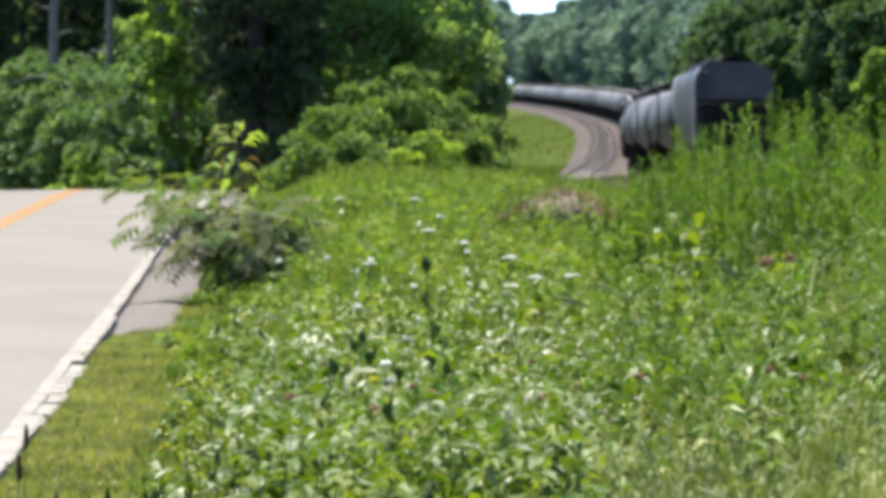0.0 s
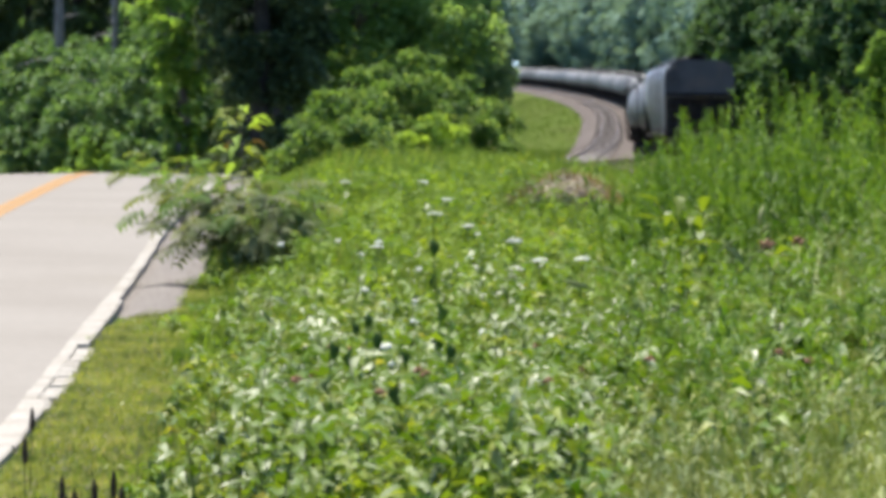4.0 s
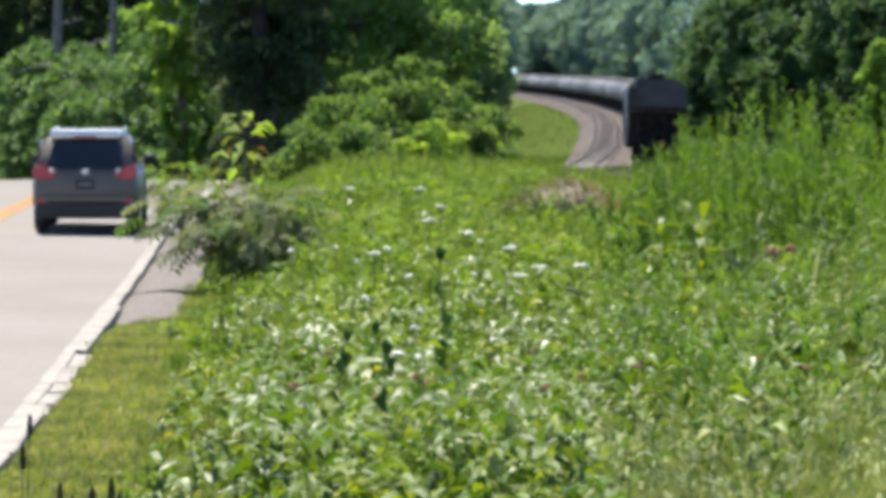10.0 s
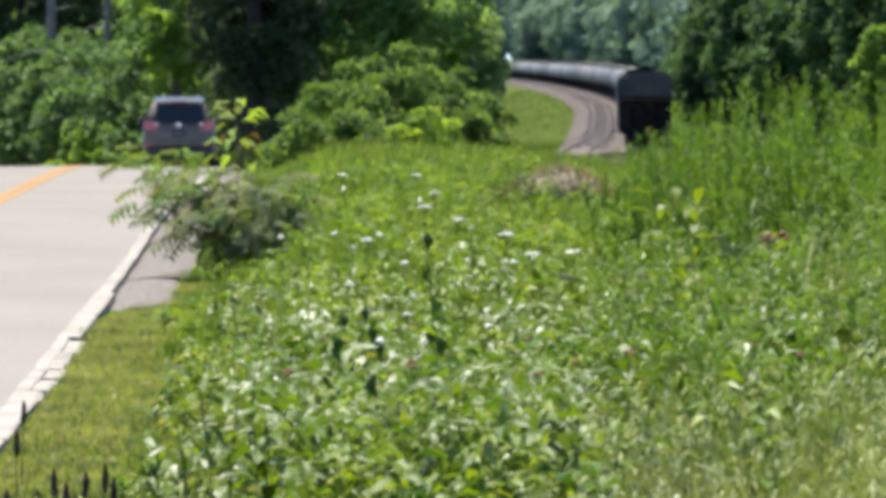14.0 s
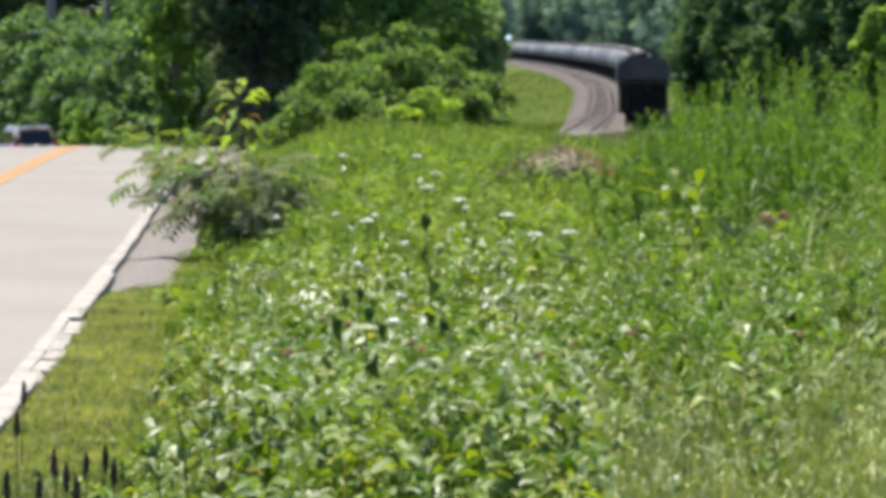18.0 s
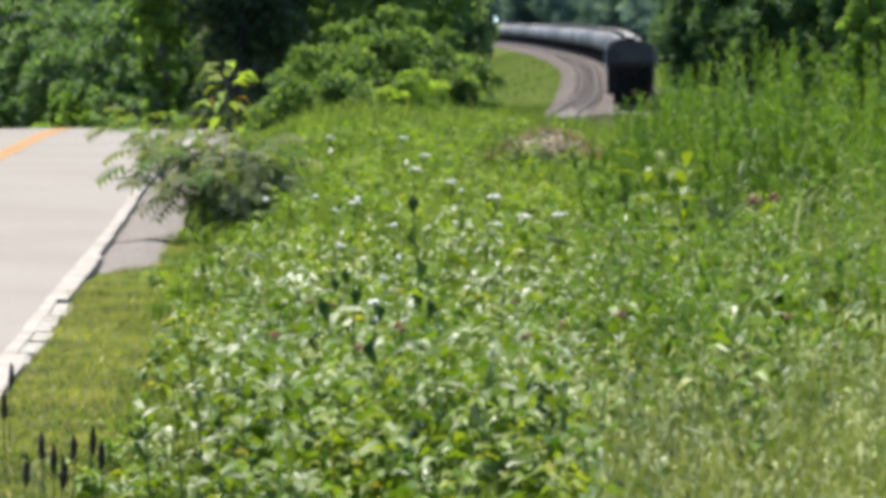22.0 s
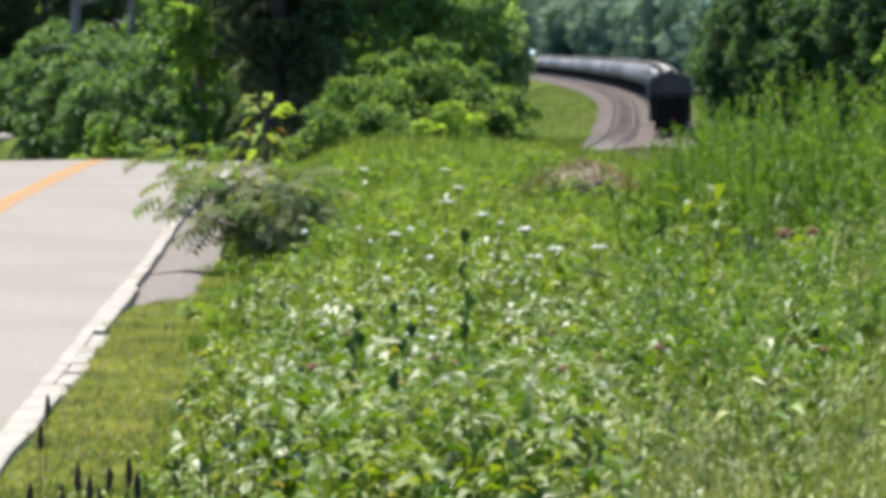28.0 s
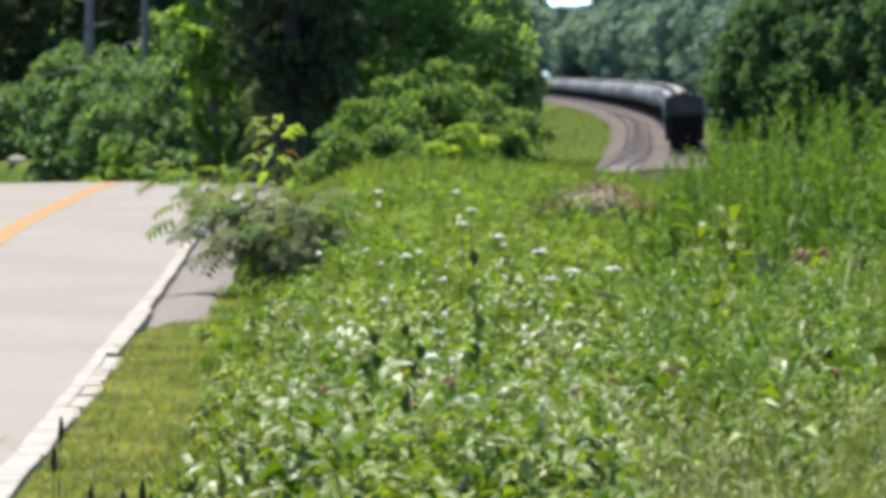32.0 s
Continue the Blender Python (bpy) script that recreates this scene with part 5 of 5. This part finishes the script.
def umbel_plant(height, seed):
    """A tall stalk that forks under a flat, lacy flower head."""
    r = random.Random(seed)
    root = tagged(new("umbel_weed"), "tall stalk topped by a flat white flower head", "weed", "white flower heads over the meadow")
    bm = bmesh.new()
    add_tube(bm, [(0, 0, -0.05), (0.01, 0, height * 0.5), (0, 0.02, height * 0.88)], [0.008, 0.007, 0.005], 5)
    for k in range(9):
        a, q = 2.4 * k, 0.085 * math.sqrt((k + 0.3) / 9)
        add_rod(bm, (0, 0.02, height * 0.88), (math.cos(a) * q, 0.02 + math.sin(a) * q, height * 0.985), 0.003, 0.002, 4)
    part("stem", bm, STEM, root)
    bm = bmesh.new()
    for k in range(9):
        a, q = 2.4 * k, 0.085 * math.sqrt((k + 0.3) / 9)
        for j in range(4):
            at = Vector((math.cos(a) * q + r.uniform(-0.018, 0.018), 0.02 + math.sin(a) * q + r.uniform(-0.018, 0.018), height + r.uniform(-0.012, 0.012) - 0.25 * q))
            bmesh.ops.create_icosphere(bm, subdivisions=1, radius=1.0, matrix=Matrix.Translation(at) @ Matrix.Diagonal((0.016, 0.016, 0.009, 1)))
    part("flower_head", bm, PETAL, root, "flat lacy white flower head")
    for k in range(4):
        f = 0.3 + 0.15 * k
        piece("leaf", LEAF[2], root, Matrix.Translation((0, 0, height * f)) @ Matrix.Rotation(2.4 * k, 4, "Z") @ Matrix.Rotation(0.6, 4, "X"))
    return root


def stand(first, spots):
    """Sets a plant and its copies at bearings and distances, swaying."""
    for i, (u, y, turn) in enumerate(spots):
        ob = again(first, px(u, y), y, turn, 0.0) if i else put(first, px(u, y), y, turn, 0.0)
        SWAY.append((ob, ob.matrix_basis.copy(), wr.uniform(0, 6.28), wr.uniform(0.5, 0.9)))


BIG = [leaf_shape("leaf", 0.4, 0.14, WEED_LIME), leaf_shape("leaf", 0.36, 0.12, WEED_LIME), leaf_shape("leaf", 0.34, 0.12, WEED)]
HANG = [leaf_shape("leaf", 0.2, 0.11, SHADED_WEED), leaf_shape("leaf", 0.16, 0.09, SHADED_WEED), leaf_shape("leaf", 0.17, 0.09, WEED)]
MED = [leaf_shape("leaf", 0.2, 0.075, WEED_LIME), leaf_shape("leaf", 0.22, 0.07, WEED_GREY), leaf_shape("leaf", 0.18, 0.075, WEED)]
SLIM = [leaf_shape("leaf", 0.2, 0.045, WEED_GREY), leaf_shape("leaf", 0.24, 0.06, TALL_WEED)]
stand(tall_weed("tall milkweed with large upright pale leaves", 1.8, BIG, 16, 0.6, 31, low=0.45), ((1195, 46, 0.3), (1165, 48, 1.9), (1228, 49, 3.7)))
stand(tall_weed("milkweed with long leaves and a pink bloom", 1.55, BIG, 11, 0.45, 33, bloom=True, low=0.5), ((1352, 43, 0.0), (1400, 45, 2.0)))
stand(tall_weed("branching weed with many slim grey-green leaves", 1.45, SLIM, 40, 0.6, 35), ((1385, 40.5, 0.0), (1366, 41.5, 1.0), (1408, 41, 2.2), (1392, 43, 3.1), (1478, 44, 4.0), (1160, 44, 5.0), (1130, 42, 0.7)))
stand(tall_weed("weed with drooping velvety leaves, shade put into their colour", 1.35, HANG, 5, -1.3, 37, 3.2, -1.57, low=0.55), ((649, 27.5, 0.0), (592, 30.5, 0.4), (628, 33.5, -0.3), (566, 25.5, 0.2), (678, 24.2, 0.5), (748, 25, 0.1)))
stand(tall_weed("tallest weed with drooping leaves, shade put into their colour", 1.85, HANG, 5, -1.25, 39, 3.0, -1.57, low=0.6), ((766, 30, 0.0),))
stand(tall_weed("leafy milkweed with broad pale leaves", 0.95, MED, 15, 0.35, 41), ((300, 26, 0.0), (345, 25.5, 1.5), (440, 25, 2.6), (520, 26, 3.3), (560, 24.5, 4.1), (620, 25, 5.0), (480, 27, 0.8), (700, 24.5, 2.0), (880, 25, 1.1), (800, 26, 3.0)))


stand(umbel_plant(1.22, 51), ((772, 75, 0.0), (738, 82, 1.0), (752, 65, 2.0), (893, 58, 3.0), (1012, 54, 4.0), (600, 84, 5.0), (903, 50, 0.6)))
stand(umbel_plant(1.05, 53), ((820, 66, 1.3), (945, 57, 2.3), (655, 60, 3.3)))
clump = put(bush(0.5, 1.05, TALL_WEED, "dark leafy weed clump rising from the pale grass", 22, 70, 0.12, 57, "weed_clump", 0.8), px(1378, 38.5), 38.5)
again(clump, px(1412, 40), 40, 1.4, 0.15)
again(clump, px(1530, 41), 41, 2.9, 0.1)


def pale_spike(seed):
    r = random.Random(seed)
    root = tagged(new("grass_spike"), "tall grass stalk with a pale drooping seed spike", "grass stalk", "pale seed spikes among the tall weeds")
    path = [Vector((0.5 * f ** 3, 0.1 * f * f, 1.75 * f - 0.25 * f ** 4)) for f in (0, 0.3, 0.6, 0.8, 0.88, 0.94, 1.0)]
    bm = bmesh.new()
    add_tube(bm, path[:4], [0.007, 0.006, 0.005, 0.004], 5)
    part("stem", bm, STEM, root)
    bm = bmesh.new()
    add_tube(bm, path[3:], [0.008, 0.022, 0.024, 0.008], 6)
    part("seed_spike", bm, SEED, root, "pale drooping seed spike")
    return root


spike = pale_spike(3)
for i in range(34):
    y = wr.uniform(46, 70)
    x = px(wr.uniform(1150, 1570), y)
    m = Matrix.Translation((x, y, float(land(x, y)) - 0.02)) @ Matrix.Rotation(wr.uniform(0, 6.28), 4, "Z") @ Matrix.Rotation(wr.uniform(-0.2, 0.4), 4, "Y")
    if i:
        copy_thing(spike, m)
    else:
        spike.matrix_basis = m


# dark seed spikes by the verge
def dock(seed):
    r = random.Random(seed)
    root = tagged(new("dock_stalk"), "thin stalk with a dark brown seed spike", "dock", "dark seed spikes by the verge")
    bm = bmesh.new()
    add_tube(bm, [(0, 0, -0.05), (0.01, 0, 0.3), (0.02, 0.01, 0.62)], [0.006, 0.005, 0.004], 5)
    part("stem", bm, STEM, root)
    bm = bmesh.new()
    loft(bm, [[(0.02 + math.cos(0.785 * k) * q * r.uniform(0.7, 1.25), math.sin(0.785 * k) * q * r.uniform(0.7, 1.25), 0.53 + 0.17 * f) for k in range(8)] for f, q in ((0, 0.006), (0.1, 0.017), (0.25, 0.02), (0.4, 0.021), (0.55, 0.019), (0.7, 0.017), (0.85, 0.012), (1, 0.004))])
    part("seed_spike", bm, SEED_HEAD, root, "dense dark brown seed spike")
    return root


dock_a = dock(1)
for i, (u, v) in enumerate(((35, 690), (28, 745), (100, 815), (148, 820), (60, 855), (188, 805), (15, 850), (110, 835), (128, 862), (205, 830))):
    y = 24.5 + (882 - v) * 0.052
    x, top = px(u, y), 6.2 - (v - 67) * y / 8961
    z = float(land(x, y))
    m = Matrix.Translation((x, y, max(z - 0.35, top - 0.66))) @ Matrix.Rotation(1.7 * i, 4, "Z")
    if i:
        copy_thing(dock_a, m)
    else:
        dock_a.matrix_basis = m


# feathery shrub and sapling beside the kerb
def frond(length, pairs, leaf_len, mat):
    """A compound leaf: a thin rib with leaflets in pairs."""
    f = np.linspace(0.2, 0.95, pairs)
    base = np.stack([0 * f, f * length, 0.16 * length * np.sin(f * 2.4) - 0.1 * length * f], 1)
    p, along = [], []
    for s in (-1, 1):
        p.append(base)
        along.append(np.stack([np.full(pairs, s * 1.0), np.full(pairs, 0.45), np.full(pairs, -0.12)], 1))
    p, along = np.concatenate(p), np.concatenate(along)
    n = len(p)
    v, t = leaves(p, along, np.tile([0, 0, 1.0], (n, 1)), leaf_len * np.tile(np.sin(f * 2.6) * 0.5 + 0.6, 2), leaf_len * 0.36, 0.3)
    rib = np.concatenate([base, base - [0, 0, 0.008]])
    rt = np.concatenate([[[i, i + 1, i + pairs], [i + 1, i + pairs + 1, i + pairs]] for i in range(pairs - 1)])
    v, t = join([(v, t), (rib, rt)])
    spots, which = np.unique(np.round(v, 5), axis=0, return_inverse=True)
    return big_mesh("frond", spots, which.ravel()[t], mat)


def arching_shrub(name, label, stems, fronds, flen, mats, seed, leaf=0.44):
    """Stems that arch outwards, given as (degrees round, reach, height), hung with compound leaves."""
    r = random.Random(seed)
    root = tagged(new(name), label, "shrub")
    kinds = [frond(flen * k, 5, flen * k * leaf, m) for m in mats for k in (1.0, 0.75)]
    for turn, reach, height in stems:
        a = radians(turn + r.uniform(-8, 8))
        way = Vector((math.cos(a), math.sin(a), 0))
        at = lambda f: way * reach * f ** 1.4 + Vector((0, 0, height * (1.9 * f - 0.9 * f * f) - 0.08))
        bm = bmesh.new()
        add_tube(bm, [at(f) for f in (0, 0.25, 0.5, 0.75, 1.0)], [0.014, 0.012, 0.01, 0.007, 0.003], 5)
        part("stem", bm, BARK, root)
        for k in range(fronds):
            f = 0.3 + 0.7 * k / (fronds - 1)
            side = (-1) ** k * r.uniform(0.4, 1.3) if k < fronds - 1 else 0.0
            m = Matrix.Translation(at(f)) @ Matrix.Rotation(a - math.pi / 2 + side, 4, "Z") @ Matrix.Rotation(r.uniform(-0.75, 0.15), 4, "X") @ Matrix.Rotation(r.uniform(-0.4, 0.4), 4, "Y")
            piece("frond", kinds[r.randrange(len(kinds))], root, m)
    return root


kerb_shrub = put(arching_shrub("feathery_shrub", "feathery roadside shrub arching over the kerb", ((180, 1.6, 1.2), (172, 1.5, 1.45), (192, 1.4, 0.95), (162, 1.3, 1.6), (204, 1.1, 0.75), (184, 1.0, 1.4), (150, 0.9, 1.7), (215, 0.8, 1.0), (240, 0.7, 1.15), (120, 0.7, 1.65), (90, 0.5, 1.7), (60, 0.6, 1.55), (30, 0.65, 1.35), (0, 0.65, 1.25), (-30, 0.65, 1.0), (-60, 0.7, 0.9), (-90, 0.7, 0.85), (-80, 0.4, 1.45), (200, 0.6, 1.2), (170, 0.5, 1.5), (-45, 0.4, 1.2), (15, 0.4, 1.55)), 9, 0.5, (KERB_LEAF, KERB_LEAF, SUMAC), 5), px(446, 74), 74, 0.0, 0.0)
# low bush added to stand for the shade in the shrub's core
put(bush(0.8, 0.7, SHRUB, "dense growth added for the shade under the arching shrub", 14, 80, 0.13, 55), px(462, 75), 75)
put(arching_shrub("yellowish_shrub", "yellowish green shrub leaning out over the road", ((180, 1.0, 1.3), (165, 0.75, 1.5), (200, 1.05, 1.2), (5, 0.25, 1.4), (90, 0.3, 1.4), (240, 0.55, 1.2), (150, 0.9, 1.3)), 8, 0.42, (SAPLING, VINE), 12), px(312, 92), 92, 0.0, 0.0)


def young_tree(height, label, seed):
    r = random.Random(seed)
    root = tagged(new("sapling"), label, "sapling")
    kinds = [leaf_shape("leaf", 0.42, 0.16, SAPLING), leaf_shape("leaf", 0.36, 0.13, SAPLING), leaf_shape("leaf", 0.4, 0.15, BRIGHT)]
    rusty = leaf_shape("leaf", 0.32, 0.14, RUSTY)
    at = lambda f: Vector((0.12 * f * math.sin(3 * f), 0.08 * f, height * f))
    bm = bmesh.new()
    add_tube(bm, [at(f) for f in (-0.04, 0.3, 0.6, 0.85, 1.0)], [0.022, 0.018, 0.013, 0.008, 0.004], 6)
    part("stem", bm, BARK, root)
    for k in range(34):
        f = 0.42 + 0.58 * k / 33
        a = 2.4 * k + r.uniform(-0.5, 0.5)
        out = Vector((math.cos(a), math.sin(a), 0.25)) * r.uniform(0.06, 0.3) * (1.25 - 0.7 * f)
        bm = bmesh.new()
        add_rod(bm, at(f), at(f) + out, 0.005, 0.003, 4)
        part("twig", bm, BARK, root)
        m = Matrix.Translation(at(f) + out) @ Matrix.Rotation(a - math.pi / 2, 4, "Z") @ Matrix.Rotation(r.uniform(-0.5, 0.35), 4, "X") @ Matrix.Rotation(r.uniform(-0.5, 0.5), 4, "Y")
        piece("leaf", rusty if k in (21, 22) else kinds[k % 3], root, m, "rust-coloured withered leaf" if k == 21 else "")
    return root


sapling = put(young_tree(2.6, "young sapling with large yellowish green leaves", 8), px(412, 80), 80)

# heap of dry stones and stalks on the meadow
heap = tagged(new("debris_heap"), "low heap of pinkish stones and dry stalks in the grass", "debris heap")
hr = random.Random(4)
stone = bmesh.new()
bmesh.ops.create_icosphere(stone, subdivisions=1, radius=0.12)
for v in stone.verts:
    v.co *= hr.uniform(0.7, 1.2)
stone = mesh_of("stone", stone, HEAP)
hy = 96.0
hx = px(988, hy)
mound = bmesh.new()
loft(mound, [[(math.cos(6.2832 * k / 14) * 0.8 * q, math.sin(6.2832 * k / 14) * 1.1 * q, z) for k in range(14)] for z, q in ((-0.3, 1.1), (0.35, 1.0), (0.62, 0.75), (0.76, 0.3))])
part("mound", mound, HEAP, heap, smooth=True)
for k in range(90):
    a, q = hr.uniform(0, 6.28), math.sqrt(hr.random())
    piece("stone", stone, heap, Matrix.Translation((math.cos(a) * q * 0.8, math.sin(a) * q * 1.05, 0.76 - 0.42 * q ** 2.2)) @ Euler((hr.uniform(0, 6), hr.uniform(0, 6), 0)).to_matrix().to_4x4() @ Matrix.Scale(hr.uniform(0.5, 1.1), 4))
hn = 900
ha, hq = rnd(hn, 0, 6.28), np.sqrt(rnd(hn))
hp = np.stack([np.cos(ha) * hq * 1.15, np.sin(ha) * hq * 1.2, 0.7 - 0.5 * hq ** 2], 1)
tagged(piece("dry_litter", big_mesh("dry_litter", *blades(hp, rnd(hn, 0, 6.28), rnd(hn, 0.4, 1.4), rnd(hn, 0.15, 0.4), rnd(hn, 0.01, 0.025)), DRY), heap), kind="stuff")
put(heap, hx, hy, 0.0, -0.12)

# pale boulder by the road beyond the rise
bm = bmesh.new()
bmesh.ops.create_icosphere(bm, subdivisions=3, radius=0.45)
for v in bm.verts:
    v.co *= 1 + 0.22 * noise.noise(v.co * 2.2)
    v.co.z *= 0.55
boulder = tagged(piece("boulder", mesh_of("boulder", bm, KERB, True)), "pale pinkish boulder under the roadside bushes", "boulder")
put(boulder, px(-36, 219), 219, 0.0, 0.05)


# ---- what moves ----
def motions():
    for i, car in enumerate(train):
        mid_s = 9.0 + PITCH * i
        walk(car, [(t, car_pose(float(np.interp(TAIL + SPEED * t, ground_y, gone)) + mid_s)) for t in (0.0, 4.0, 8.0, 12.0, 16.0, 20.0, 24.0, 28.0, 32.0)])
    rows = []
    for t, y, x in ((0.0, -32, -0.6), (6.0, 38, -4.75), (7.0, 50.8, -5.33), (8.0, 65, -5.8), (9.0, 79.5, -6.27), (10.0, 91.5, -6.46), (11.0, 101.5, -6.5), (12.0, 110.5, -6.41), (13.0, 121, -6.53), (14.0, 133.5, -6.95), (15.0, 151, -7.8), (16.0, 166, -9.1), (17.0, 184, -12.1), (18.0, 195, -16.2), (19.0, 207, -21.0), (20.0, 220, -26.0), (32.0, 290, -60.0)):
        ahead = Vector((float(road_x(y + 1.3) - road_x(y - 1.3)), 2.6, float(road_z(y + 1.3) - road_z(y - 1.3))))
        rows.append((t, Matrix.Translation((x, y, float(road_z(y)) + 0.03)) @ ahead.to_track_quat("Y", "Z").to_matrix().to_4x4()))
    walk(SUV, rows)
    for ob, m, phase, k in SWAY:
        walk(ob, [(t, m @ Euler((0.05 * k * math.sin(2.1 * t * k + phase), 0.06 * k * math.sin(1.7 * t + phase * 2), 0)).to_matrix().to_4x4()) for t in [0.8 * j for j in range(41)]])
    m = sapling.matrix_basis.copy()
    walk(sapling, [(t, m @ Matrix.Rotation(a, 4, "Y")) for t, a in ((0.0, -0.02), (3.0, -0.02), (5.5, -0.04), (7.0, 0.01), (7.5, -0.03), (8.5, 0.05), (9.0, 0.09), (10.0, 0.01), (11.0, 0.05), (12.0, 0.03), (13.0, 0.0), (16.5, 0.01), (20.0, 0.0), (23.0, 0.02), (28.0, 0.02), (32.0, 0.0))])


motions()
